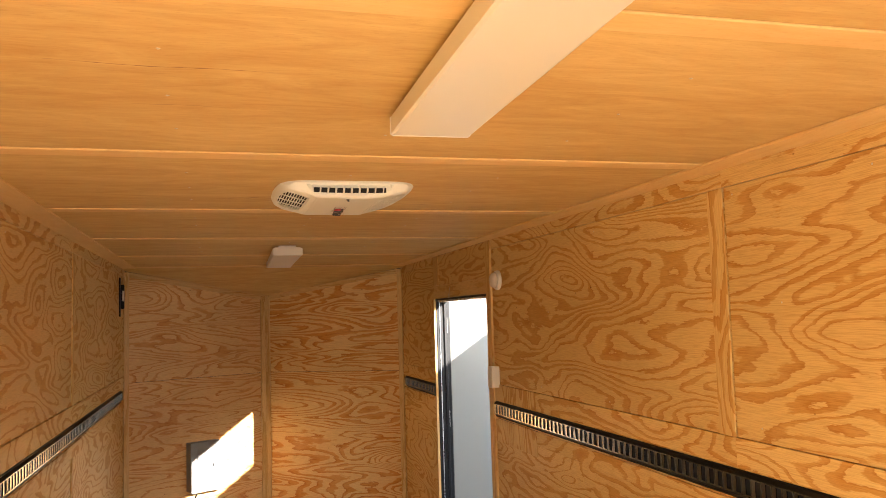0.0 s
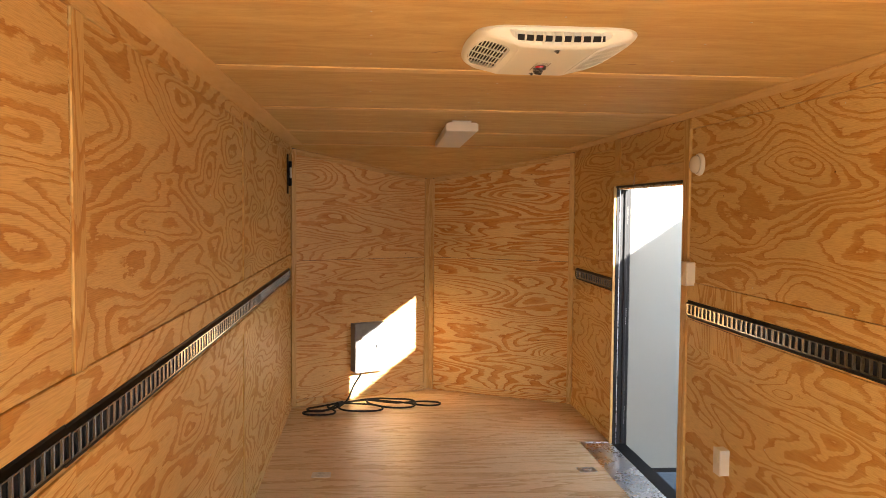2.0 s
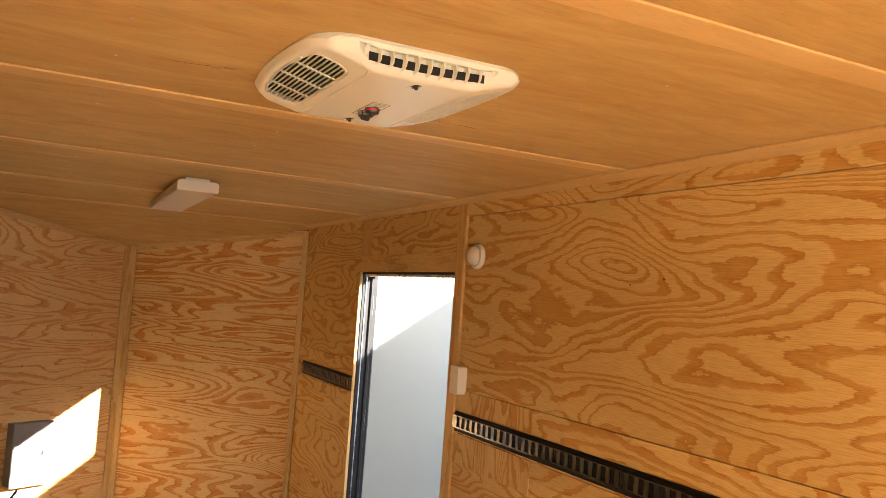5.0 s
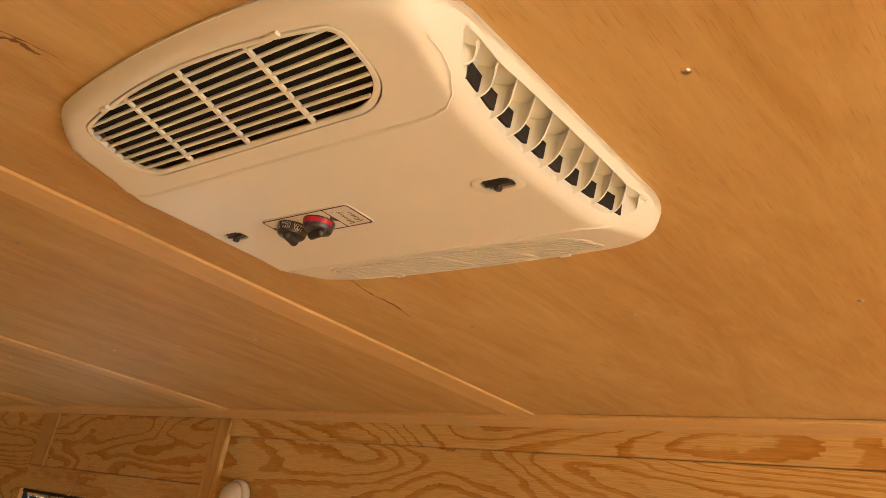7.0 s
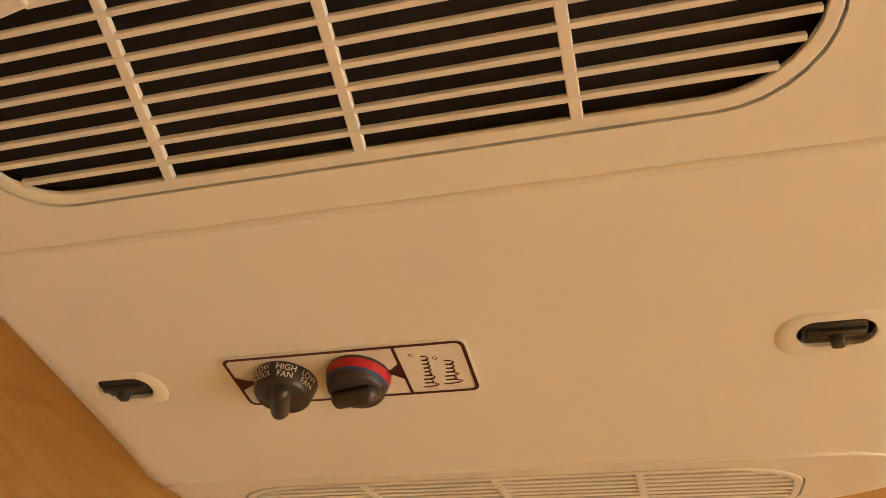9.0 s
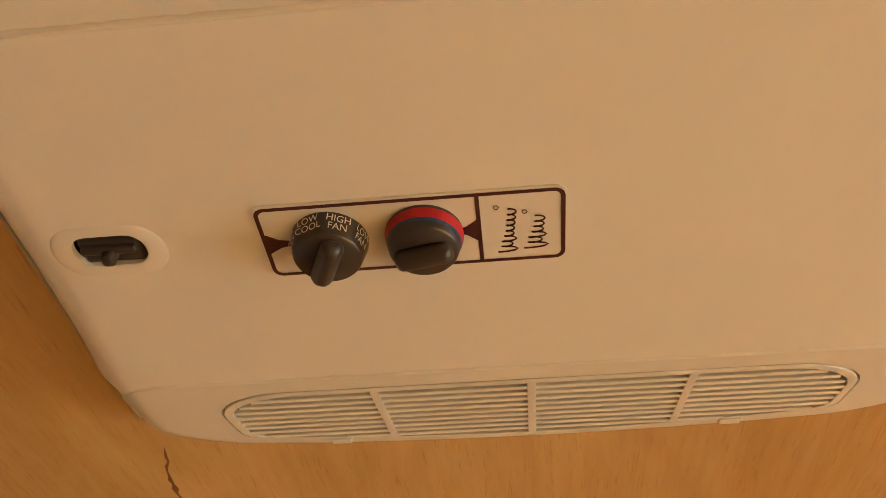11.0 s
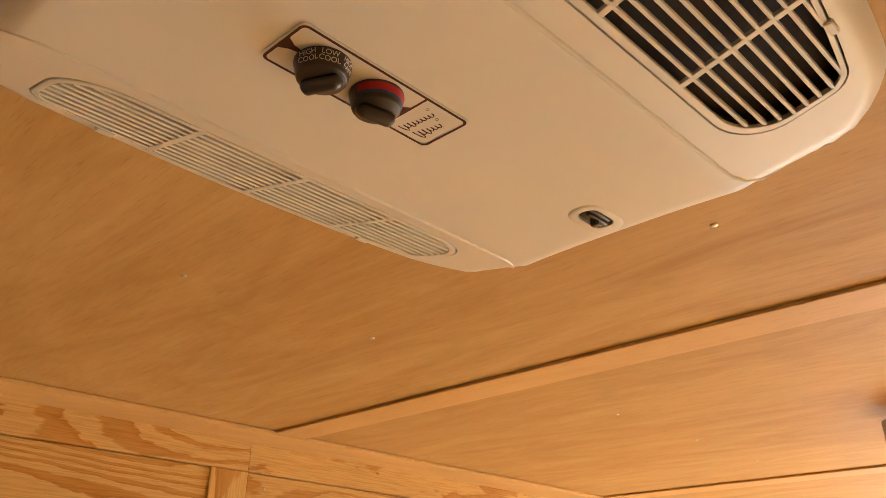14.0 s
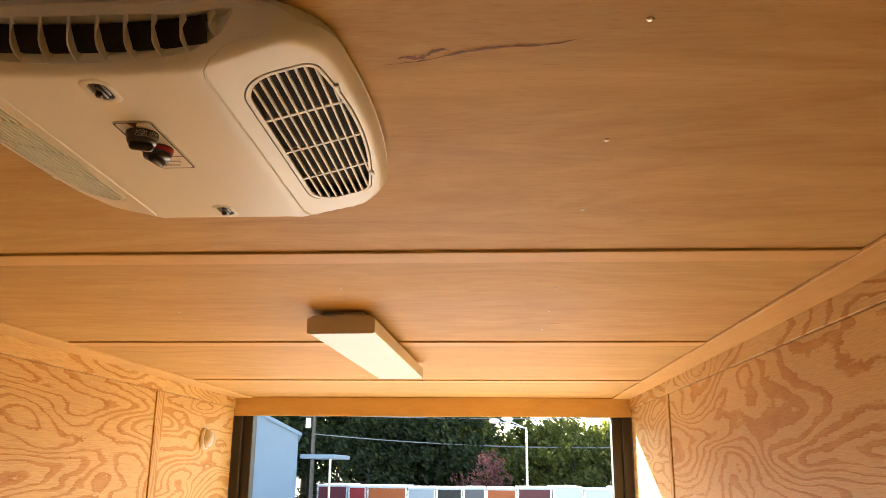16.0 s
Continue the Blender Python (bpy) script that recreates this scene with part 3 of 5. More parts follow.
def ceiling_air_conditioner():
    ac = empty("ceiling_air_conditioner", "cream plastic rooftop air conditioner shroud mounted under the ceiling", "air conditioner", at=(AC_X, AC_Y, H))
    m0 = Matrix.Translation((AC_X, AC_Y, H))
    shell = part("shroud", ac_shell(), SHELL, None, "", m0)
    cutters = []
    for pts in (side_grille_shape(-1, -0.0008, -0.0008, -0.0008), side_grille_shape(1, -0.0008, -0.0008, -0.0008), end_shape(-1), end_shape(1)):
        cutters.append(part("cutter", prism(pts, -0.09, -0.008), None, None, "", m0))
    for y in (-0.189, 0.187):
        cutters.append(part("cutter", prism(round_rect(-0.009, 0.009, y - 0.017, y + 0.017, (0.008,) * 4, 4), -0.09, -0.03), None, None, "", m0))
    for c in cutters:
        md = shell.modifiers.new("cut", "BOOLEAN")
        md.operation, md.object, md.solver = "DIFFERENCE", c, "EXACT"
    bpy.context.view_layer.update()
    done = bpy.data.meshes.new_from_object(shell.evaluated_get(bpy.context.evaluated_depsgraph_get()))
    shell.modifiers.clear()
    shell.data = done
    for c in cutters:
        bpy.data.objects.remove(c)
    if not done.materials:
        done.materials.append(SHELL)
    done.shade_smooth()
    done.set_sharp_from_angle(angle=radians(38))
    bpy.context.view_layer.update()
    shell.parent = ac
    shell.matrix_parent_inverse = ac.matrix_world.inverted()

    # side grilles
    for s in (-1, 1):
        frame_bm = bmesh.new()
        rings_v = []
        for (gi, go, ge), dz in (((0.0005, 0.0005, 0.0005), 0.007), ((0.0005, 0.0005, 0.0005), 0.0), ((0.0010, 0.0010, 0.0010), -0.0006),
                                 ((0.0052, 0.0036, 0.0050), -0.0006), ((0.0056, 0.0040, 0.0054), -0.0002), ((0.0056, 0.0040, 0.0054), 0.0018)):
            rings_v.append([frame_bm.verts.new((x, y, -ac_depth(x, y) + dz)) for x, y in side_grille_shape(s, gi, go, ge)])
        for a, b in zip(rings_v, rings_v[1:]):
            k = min(len(a), len(b))
            for i in range(k):
                frame_bm.faces.new((a[i], a[(i + 1) % k], b[(i + 1) % k], b[i]))
        bmesh.ops.recalc_face_normals(frame_bm, faces=frame_bm.faces)
        grille = part("side_grille", frame_bm, SHELL, ac, "cream louvred return-air grille", m0)
        a_in, a_out, a_end = G_IN + 0.0056, G_OUT - 0.0040, G_HY - 0.0054
        gaps = 10
        pitch = (a_out - a_in + 0.0028) / gaps
        r_in = 0.046 - 0.0034
        for i in range(1, gaps):
            ax = a_in - 0.0014 + pitch * i
            # the louver's length follows the rounded end and the bowed side
            cut = 0.0
            if ax < a_in + r_in:
                cut = r_in - math.sqrt(max(0.0, r_in ** 2 - (a_in + r_in - ax) ** 2))
            ly = a_end - cut + 0.001
            if a_out - grille_bow(ly) < ax:
                ly = 0.19 * math.sqrt((a_out - ax) / 0.020) + 0.004
            lb = box(-0.0014, 0.0014, -ly, ly, -0.0004, 0.0028, 0.0004)
            part("louver", lb, SHELL, grille, "", m0 @ Matrix.Translation((s * ax, 0, -ac_depth(ax, 0))))
        for y in (-0.0895, 0.0, 0.0895):
            db = box(a_in - 0.001, a_out - grille_bow(y) + 0.001, y - 0.0025, y + 0.0025, -0.0005, 0.0028, 0.0004)
            for v in db.verts:
                v.co.z += -ac_depth(v.co.x, 0)
                v.co.x *= s
            if s < 0:
                bmesh.ops.reverse_faces(db, faces=db.faces)
            part("divider", db, SHELL, grille, "", m0)
        for y in (-0.125, 0.125):
            tb = box(-0.0030, 0.0030, y - 0.007, y + 0.007, -0.0026, 0.003, 0.0014, 2)
            tx = G_OUT - grille_bow(y)
            part("tab", tb, SHELL, grille, "", m0 @ Matrix.Translation((s * tx, 0, -ac_depth(tx, y))))
        # the foam filter lies behind the louvers and slopes with them
        fb = bmesh.new()
        lo_f = [fb.verts.new((x, y, min(-0.0065, -ac_depth(x, 0) + 0.0125))) for x, y in side_grille_shape(s, 0.0, 0.0, 0.0)]
        hi_f = [fb.verts.new((v.co.x, v.co.y, v.co.z + 0.003)) for v in lo_f]
        fb.faces.new(lo_f[::-1])
        fb.faces.new(hi_f)
        for i in range(len(lo_f)):
            fb.faces.new((lo_f[i], lo_f[(i + 1) % len(lo_f)], hi_f[(i + 1) % len(lo_f)], hi_f[i]))
        bmesh.ops.recalc_face_normals(fb, faces=fb.faces)
        part("filter", fb, VOID, grille, "dark foam filter", m0)

    # raised seams of the centre panel, hooked outwards at both ends
    for s in (-1, 1):
        path = [(0.168, -0.2425), (0.152, -0.2420), (0.136, -0.2390), (0.121, -0.2310), (0.112, -0.2190), (0.1085, -0.2050)]
        path += [(0.1080, -0.19 + 0.019 * i) for i in range(21)]
        path += [(x, -y) for x, y in path[5::-1]]
        sv, sf = [], []
        for x, y in path:
            z = -ac_depth(x, y)
            sv += [(s * x - 0.0018, y, z + 0.0008), (s * x - 0.0006, y, z - 0.0015), (s * x + 0.0006, y, z - 0.0015), (s * x + 0.0018, y, z + 0.0008)]
        for i in range(len(path) - 1):
            sf += [(4 * i + q, 4 * i + q + 1, 4 * i + q + 5, 4 * i + q + 4) for q in range(3)]
        sm = bpy.data.meshes.new("panel_seam")
        sm.from_pydata(sv, [], sf)
        mesh_part("panel_seam", sm, SHELL, ac, "", m0, True)

    # end outlets with upright curved fins
    for s in (-1, 1):
        duct = bmesh.new()
        pts = end_shape(s, 0.001)
        k = len(pts)
        a = [duct.verts.new((x, y, -ac_depth(x, y) + 0.0015)) for x, y in pts]
        b = [duct.verts.new((x * 0.985, y - s * 0.002, -0.009)) for x, y in pts]
        for i in range(k):
            duct.faces.new((a[i], a[(i + 1) % k], b[(i + 1) % k], b[i]))
        bmesh.ops.recalc_face_normals(duct, faces=duct.faces)
        outlet = part("air_outlet", duct, SHELL, ac, "cream curved air outlet with fins", m0, True)
        part("baffle", prism([(x * 1.0, y - s * 0.001) for x, y in pts], -0.0105, -0.0085), SHELL, outlet, "", m0)
        # a near-black solid stands for the gap's shade, larger in the front outlet
        shade_reach, top_z = (0.0018, -0.020) if s < 0 else (0.0095, -0.0125)
        gap_v, gap_f = [], []
        for i in range(21):
            x = -0.122 + 0.0122 * i
            wall_y = 0.2535 - 0.0235 * max(0.0, 1 - (x / 0.147) ** 2) ** 0.6
            gap_v += [(x, s * (wall_y + dy), z) for dy, z in ((-0.004, -0.036), (0.0016, -0.036), (shade_reach, top_z), (-0.004, top_z))]
        for i in range(20):
            gap_f += [(4 * i + q, 4 * i + (q + 1) % 4, 4 * i + 4 + (q + 1) % 4, 4 * i + 4 + q) for q in range(4)]
        gm = bpy.data.meshes.new("gap_shade")
        gm.from_pydata(gap_v, [], gap_f)
        mesh_part("gap_shade", gm, VOID, outlet, "near-black solid for the shade in the gap behind the fins", m0)
        for i in range(11):
            x = -0.132 + 0.0264 * i
            reach = 0.2535 - 0.0235 * max(0.0, 1 - (x / 0.147) ** 2) ** 0.6
            fin = bmesh.new()
            cols = []
            for j in range(9):
                f = j / 8
                y = s * (reach - 0.002 + (0.2572 - reach) * f)
                belly = 0.0075 * math.sin(math.pi * f)
                zt = -ac_depth(x, y) + 0.001
                cols.append([fin.verts.new((x + belly + dx, y, z)) for dx, z in ((-0.0008, zt), (0.0008, zt), (0.0030, -0.0106), (0.0014, -0.0106))])
            for p, q in zip(cols, cols[1:]):
                for c in range(4):
                    fin.faces.new((p[c], p[(c + 1) % 4], q[(c + 1) % 4], q[c]))
            fin.faces.new(cols[0][::-1])
            fin.faces.new(cols[-1])
            bmesh.ops.recalc_face_normals(fin, faces=fin.faces)
            part("fin", fin, SHELL, outlet, "", m0)

    # quarter-turn catches in shallow dishes
    for y in (-0.189, 0.187):
        d = -ac_depth(0.0, y)
        dish = bmesh.new()
        rings_p = [round_rect(-a, a, y - b, y + b, (min(a, b) * 0.95,) * 4, 6) for a, b in ((0.0155, 0.0270), (0.0140, 0.0250), (0.0095, 0.0175))]
        zs = (0.0003, -0.0009, -0.0003)
        rv = [[dish.verts.new((px, py, d + z)) for px, py in pts] for pts, z in zip(rings_p, zs)]
        for p, q in zip(rv, rv[1:]):
            for i in range(len(p)):
                dish.faces.new((p[i], p[(i + 1) % len(p)], q[(i + 1) % len(p)], q[i]))
        bmesh.ops.recalc_face_normals(dish, faces=dish.faces)
        part("catch_dish", dish, SHELL, ac, "", m0, True)
        cb = box(-0.006, 0.0085, y - 0.0145, y + 0.0145, d + 0.001, d + 0.007, 0.002, 2)
        box(-0.003, 0.0010, y - 0.013, y + 0.013, d - 0.0018, d + 0.003, 0.0012, 2, cb)
        box(-0.002, 0.0045, y - 0.0030, y + 0.0030, d - 0.0062, d + 0.002, 0.0015, 2, cb)
        part("catch", cb, DARK_PLASTIC, ac, "dark grey quarter-turn catch", m0, True)

    # control plate, with its printed border
    plate_z = -ac_depth(0.002, 0.05) - 0.0002
    px0, px1, py0, py1 = -0.0195, 0.0225, -0.0170, 0.1165
    pb = prism(round_rect(px0 - 0.001, px1 + 0.001, py0 - 0.001, py1 + 0.001, (0.005,) * 4, 5), plate_z - 0.0007, plate_z + 0.001)
    plate = part("control_plate", pb, SHELL, ac, "cream control plate with a maroon border", m0)
    ink = speckled("maroon_ink", (0.055, 0.012, 0.016), 0.5, 0.0, 0.05, 40.0)
    ib = bmesh.new()

    def band(o_pts, i_pts):
        zo = plate_z - 0.00095
        o = [ib.verts.new((x, y, zo)) for x, y in o_pts]
        i2 = [ib.verts.new((x, y, zo)) for x, y in i_pts]
        for q in range(len(o)):
            r = (q + 1) % len(o)
            ib.faces.new((o[r], o[q], i2[q], i2[r]))

    band(round_rect(px0, px1, py0, py1, (0.0045,) * 4, 5), round_rect(px0 + 0.0019, px1 - 0.0019, py0 + 0.0019, py1 - 0.0019, (0.003,) * 4, 5))
    zo = plate_z - 0.0009

    def flat(pts):
        ib.faces.new([ib.verts.new((x, y, zo)) for x, y in pts])

    flat([(px0 + 0.001, 0.0212), (px1 - 0.001, 0.0212), (px1 - 0.001, 0.0194), (px0 + 0.001, 0.0194)])
    for y_in, y_mid, y_out in ((0.034, 0.026, 0.0210), (0.0985, 0.109, py1 - 0.001)):
        flat([(0.0025, y_in), (0.0015, y_in), (-0.0005, y_mid), (-0.0045, y_out), (0.0085, y_out), (0.0045, y_mid)])
    part("border_print", ib, ink, plate, "maroon printed border", m0)
    # the maker's mark, kept as two flowing strokes with a flourish
    mb = bmesh.new()

    def stroke(pts, wide):
        rim_a, rim_b = [], []
        for i, p in enumerate(pts):
            q0, q1 = pts[max(0, i - 1)], pts[min(len(pts) - 1, i + 1)]
            t = Vector((q1[0] - q0[0], q1[1] - q0[1])).normalized()
            w = wide * (0.55 + 0.45 * abs(t.x * 0.5 + t.y))
            rim_a.append(mb.verts.new((p[0] - t.y * w, p[1] + t.x * w, zo)))
            rim_b.append(mb.verts.new((p[0] + t.y * w, p[1] - t.x * w, zo)))
        for i in range(len(pts) - 1):
            mb.faces.new((rim_a[i], rim_a[i + 1], rim_b[i + 1], rim_b[i]))

    for cy, x_from, loops, tall in ((0.0085, 0.0165, 8, 0.0019), (-0.0040, 0.0150, 6, 0.0023)):
        pts = []
        for i in range(loops * 8 + 1):
            f = i / 8
            rise = 2.3 if f < 1 else (1.7 if int(f) == 2 else 1.0)
            pts.append((x_from - 0.0032 * f + 0.0008 * math.sin(2 * math.pi * f), cy + rise * tall * math.cos(2 * math.pi * f) - 0.00035 * f))
        stroke(pts, 0.00052)
    for x0, y0 in ((-0.0105, 0.0125), (-0.0070, 0.0005)):
        stroke([(x0 + 0.0011 * math.cos(a * 0.7), y0 + 0.0011 * math.sin(a * 0.7)) for a in range(10)], 0.00025)
    part("maker_mark", mb, ink, plate, "maroon script mark", m0)

    red = speckled("red_print", (0.42, 0.012, 0.02), 0.4, 0.0, 0.05, 40.0)
    blue = speckled("blue_print", (0.02, 0.06, 0.14), 0.4, 0.0, 0.05, 40.0)
    lettering = speckled("white_print", (0.75, 0.73, 0.68), 0.5, 0.0, 0.03, 40.0)

    def lathe(profile, n=40):
        bm = bmesh.new()
        rings_k = [[bm.verts.new((r * math.cos(2 * math.pi * i / n), r * math.sin(2 * math.pi * i / n), z)) for i in range(n)] for r, z in profile]
        for a, b in zip(rings_k, rings_k[1:]):
            for i in range(n):
                bm.faces.new((a[i], a[(i + 1) % n], b[(i + 1) % n], b[i]))
        bm.faces.new(rings_k[-1])
        bmesh.ops.recalc_face_normals(bm, faces=bm.faces)
        return bm

    def knob(y, turn, printed):
        at = m0 @ Matrix.Translation((0.0020, y, plate_z - 0.0005))
        kb = lathe([(0.0172, 0.0006), (0.0172, -0.002), (0.0152, -0.0105), (0.0143, -0.0118), (0.0, -0.0122)])
        k = part("control_knob", kb, DARK_PLASTIC, ac, "dark grey control knob", at, True)
        gb = box(-0.0138, 0.0138, -0.0052, 0.0052, -0.0195, -0.0112, 0.0040, 4)
        for v in gb.verts:
            f = (-v.co.z - 0.0112) / 0.0083
            v.co.y *= 1.25 - 0.65 * f
            v.co.x *= 1 - 0.14 * f
        part("grip", gb, DARK_PLASTIC, k, "", at @ pose(0, 0, 0, 0, 0, turn), True)
        if printed == "words":
            for text, a in (("LOW\nCOOL", 158), ("HIGH\nFAN", 205), ("HIGH\nCOOL", 112), ("LOW\nFAN", 251)):
                cu = bpy.data.curves.new("word", "FONT")
                cu.body, cu.size, cu.align_x, cu.align_y = text, 0.0046, "CENTER", "CENTER"
                cu.space_line = 0.85
                tmp = new("word", cu)
                bpy.context.view_layer.update()
                me = bpy.data.meshes.new_from_object(tmp.evaluated_get(bpy.context.evaluated_depsgraph_get()))
                bpy.data.objects.remove(tmp)
                me.materials.clear()
                up = Vector((math.cos(radians(a)), math.sin(radians(a)), 0))
                out_n = (up * 0.97 + Vector((0, 0, -0.24))).normalized()
                ty = (Vector((0, 0, 1)) - out_n * out_n.z).normalized()
                tx = ty.cross(out_n)
                mt = Matrix((tx, ty, out_n)).transposed().to_4x4()
                mt.translation = up * 0.0166 + Vector((0, 0, -0.0056))
                mesh_part("word", me, lettering, k, "white printed word", at @ mt)
        else:
            for mat, z0, z1, nm in ((red, -0.0021, -0.0068, "red_band"), (blue, -0.0068, -0.0086, "blue_band")):
                rb = bmesh.new()
                r0, r1 = 0.01745 - 0.235 * (-z0 - 0.002), 0.01745 - 0.235 * (-z1 - 0.002)
                pv = []
                for i in range(25):
                    a = radians(95 + 190 * i / 24)
                    pv.append([rb.verts.new((r * math.cos(a), r * math.sin(a), z)) for r, z in ((r0, z0), (r1, z1))])
                for p, q in zip(pv, pv[1:]):
                    rb.faces.new((p[0], p[1], q[1], q[0]))
                bmesh.ops.recalc_face_normals(rb, faces=rb.faces)
                part(nm, rb, mat, k, "", at)
        return k

    knob(0.0865, 25, "words")
    knob(0.0445, 80, "bands")
    return ac


ceiling_air_conditioner()


# ---- wrap lights ----
def wrap_light(y0, y1, x0, x1, label, turn=0.0):
    cx, cy = (x0 + x1) / 2, (y0 + y1) / 2
    lamp = empty("wrap_light", label, "ceiling light", "long wrap lights", at=(cx, cy, H))
    m0 = Matrix.Translation((cx, cy, H)) @ pose(0, 0, 0, 0, 0, turn)
    hw, hl = (x1 - x0) / 2, (y1 - y0) / 2
    prof = [(-hw * 0.82, -0.014), (-hw, -0.022), (-hw, -0.058), (-hw + 0.006, -0.062), (hw - 0.006, -0.062), (hw, -0.058), (hw, -0.022), (hw * 0.82, -0.014)]
    bm = bmesh.new()
    a = [bm.verts.new((x, -hl + 0.004, z)) for x, z in prof]
    b = [bm.verts.new((x, hl - 0.004, z)) for x, z in prof]
    for i in range(len(prof)):
        j = (i + 1) % len(prof)
        bm.faces.new((a[i], a[j], b[j], b[i]))
    bm.faces.new(a)
    bm.faces.new(b[::-1])
    bmesh.ops.recalc_face_normals(bm, faces=bm.faces)
    part("lens", bm, ACRYLIC, lamp, "white ribbed acrylic lens", m0)
    part("base_pan", box(-hw * 0.6, hw * 0.6, -hl + 0.03, hl - 0.03, -0.0139, -0.0003), WHITE_PLASTIC, lamp, "", m0)
    for s in (-1, 1):
        m = bmesh.new()
        g = [(x * 1.015, z - (0.001 if z < -0.05 else 0)) for x, z in prof]
        p = [m.verts.new((x, s * (hl - 0.0039), z)) for x, z in g]
        q = [m.verts.new((x, s * hl, z)) for x, z in g]
        for i in range(len(g)):
            m.faces.new((p[i], p[(i + 1) % len(g)], q[(i + 1) % len(g)], q[i]))
        m.faces.new(p)
        m.faces.new(q[::-1])
        bmesh.ops.recalc_face_normals(m, faces=m.faces)
        part("end_cap", m, WHITE_PLASTIC, lamp, "plain white end cap", m0)
    return lamp


wrap_light(-0.54, 0.584, -0.078, 0.100, "long unlit white wrap light fixed under the ceiling", -1.7)
wrap_light(3.88, 5.08, -0.085, 0.092, "unlit white wrap light near the trailer's nose", -1.5)


# ---- tie-down tracks ----
def track(s, y0, y1, z_shift=0.0, label="", phase=0.0):
    ob = empty("tie_down_track", label, "tie-down track", "black slotted tracks", at=(s * W, (y0 + y1) / 2, 1.116))
    z0, z1 = 1.070 + z_shift, 1.162 + z_shift
    x_face = s * (W - 0.0155)

    verts, faces = [], []

    def add(xa, xb, ya, yb, za, zb):
        base = len(verts)
        xa, xb = min(xa, xb), max(xa, xb)
        verts.extend([(x, y, z) for x in (xa, xb) for y in (ya, yb) for z in (za, zb)])
        faces.extend([tuple(base + i for i in f) for f in ((0, 1, 3, 2), (4, 6, 7, 5), (0, 4, 5, 1), (2, 3, 7, 6), (0, 2, 6, 4), (1, 5, 7, 3))])

    xi, xo = x_face, x_face + s * 0.003
    add(xi, xo, y0, y1, 1.0885 + z_shift, 1.0935 + z_shift)
    add(xi, xo, y0, y1, 1.1425 + z_shift, 1.1455 + z_shift)
    # sloping sides and flanges of the hat section
    for zs in ((z0, z0 + 0.007, 1.0884 + z_shift), (z1, z1 - 0.007, 1.1456 + z_shift)):
        prof = [(W - 0.0005, zs[0]), (W - 0.0035, zs[0]), (W - 0.0040, zs[1]), (W - 0.0150, zs[2]), (W - 0.0120, zs[2]), (W - 0.0005, zs[1])]
        side = bmesh.new()
        ends = [[side.verts.new((s * x, y, z)) for x, z in prof] for y in (y0, y1)]
        for i in range(6):
            side.faces.new((ends[0][i], ends[0][(i + 1) % 6], ends[1][(i + 1) % 6], ends[1][i]))
        side.faces.new(ends[0])
        side.faces.new(ends[1][::-1])
        bmesh.ops.recalc_face_normals(side, faces=side.faces)
        part("flange", side, BLACK_STEEL, ob)
    part("back_strip", box(min(s * (W - 0.0035), s * (W - 0.0005)), max(s * (W - 0.0035), s * (W - 0.0005)), y0, y1, z0 + 0.013, z1 - 0.011), RUBBER, ob)
    pitch, slot = 0.0480, 0.0250
    n = int((y1 - y0 - 0.02) / pitch)
    ya = y0
    lips_v, lips_f = [], []
    for i in range(n + 1):
        yc = y0 + 0.022 + phase + pitch * i
        if yc + slot > y1:
            break
        add(xi, xo, ya, yc - slot / 2, 1.0935 + z_shift, 1.1425 + z_shift)
        ya = yc + slot / 2
        for ra, rb, rc, rd in ((yc - slot / 2 - 0.003, yc - slot / 2, 1.091, 1.145), (yc + slot / 2, yc + slot / 2 + 0.003, 1.091, 1.145),
                               (yc - slot / 2, yc + slot / 2, 1.091, 1.094), (yc - slot / 2, yc + slot / 2, 1.142, 1.145)):
            base = len(lips_v)
            xa, xb = sorted((x_face - s * 0.0010, x_face - s * 0.0001))
            lips_v.extend([(x, y, z + z_shift) for x in (xa, xb) for y in (ra, rb) for z in (rc, rd)])
            lips_f.extend([tuple(base + q for q in f) for f in ((0, 1, 3, 2), (4, 6, 7, 5), (0, 4, 5, 1), (2, 3, 7, 6), (0, 2, 6, 4), (1, 5, 7, 3))])
    add(xi, xo, ya, y1, 1.0935 + z_shift, 1.1425 + z_shift)
    me = bpy.data.meshes.new("slotted_plate")
    me.from_pydata(verts, [], faces)
    b2 = bmesh.new()
    b2.from_mesh(me)
    bmesh.ops.recalc_face_normals(b2, faces=b2.faces)
    b2.to_mesh(me)
    b2.free()
    mesh_part("slotted_plate", me, TRACK_STEEL, ob)
    ml = bpy.data.meshes.new("slot_rim")
    ml.from_pydata(lips_v, [], lips_f)
    b2 = bmesh.new()
    b2.from_mesh(ml)
    bmesh.ops.recalc_face_normals(b2, faces=b2.faces)
    b2.to_mesh(ml)
    b2.free()
    tagged(mesh_part("slot_rim", ml, TRACK_STEEL, ob), kind="stuff")
    return ob


track(-1, 1.125, 5.81, 0.0, "long black slotted steel tie-down track on the plywood wall")
track(-1, -2.05, 1.12, 0.004, "black slotted steel track reaching towards the rear opening")
track(1, -0.55, 3.51, 0.0, "black slotted steel tie-down track ending at the side door")
track(1, -2.05, -0.555, 0.002, "short black slotted track near the rear opening")
track(1, 4.87, 5.88, 0.0, "short black slotted track between side door and nose")

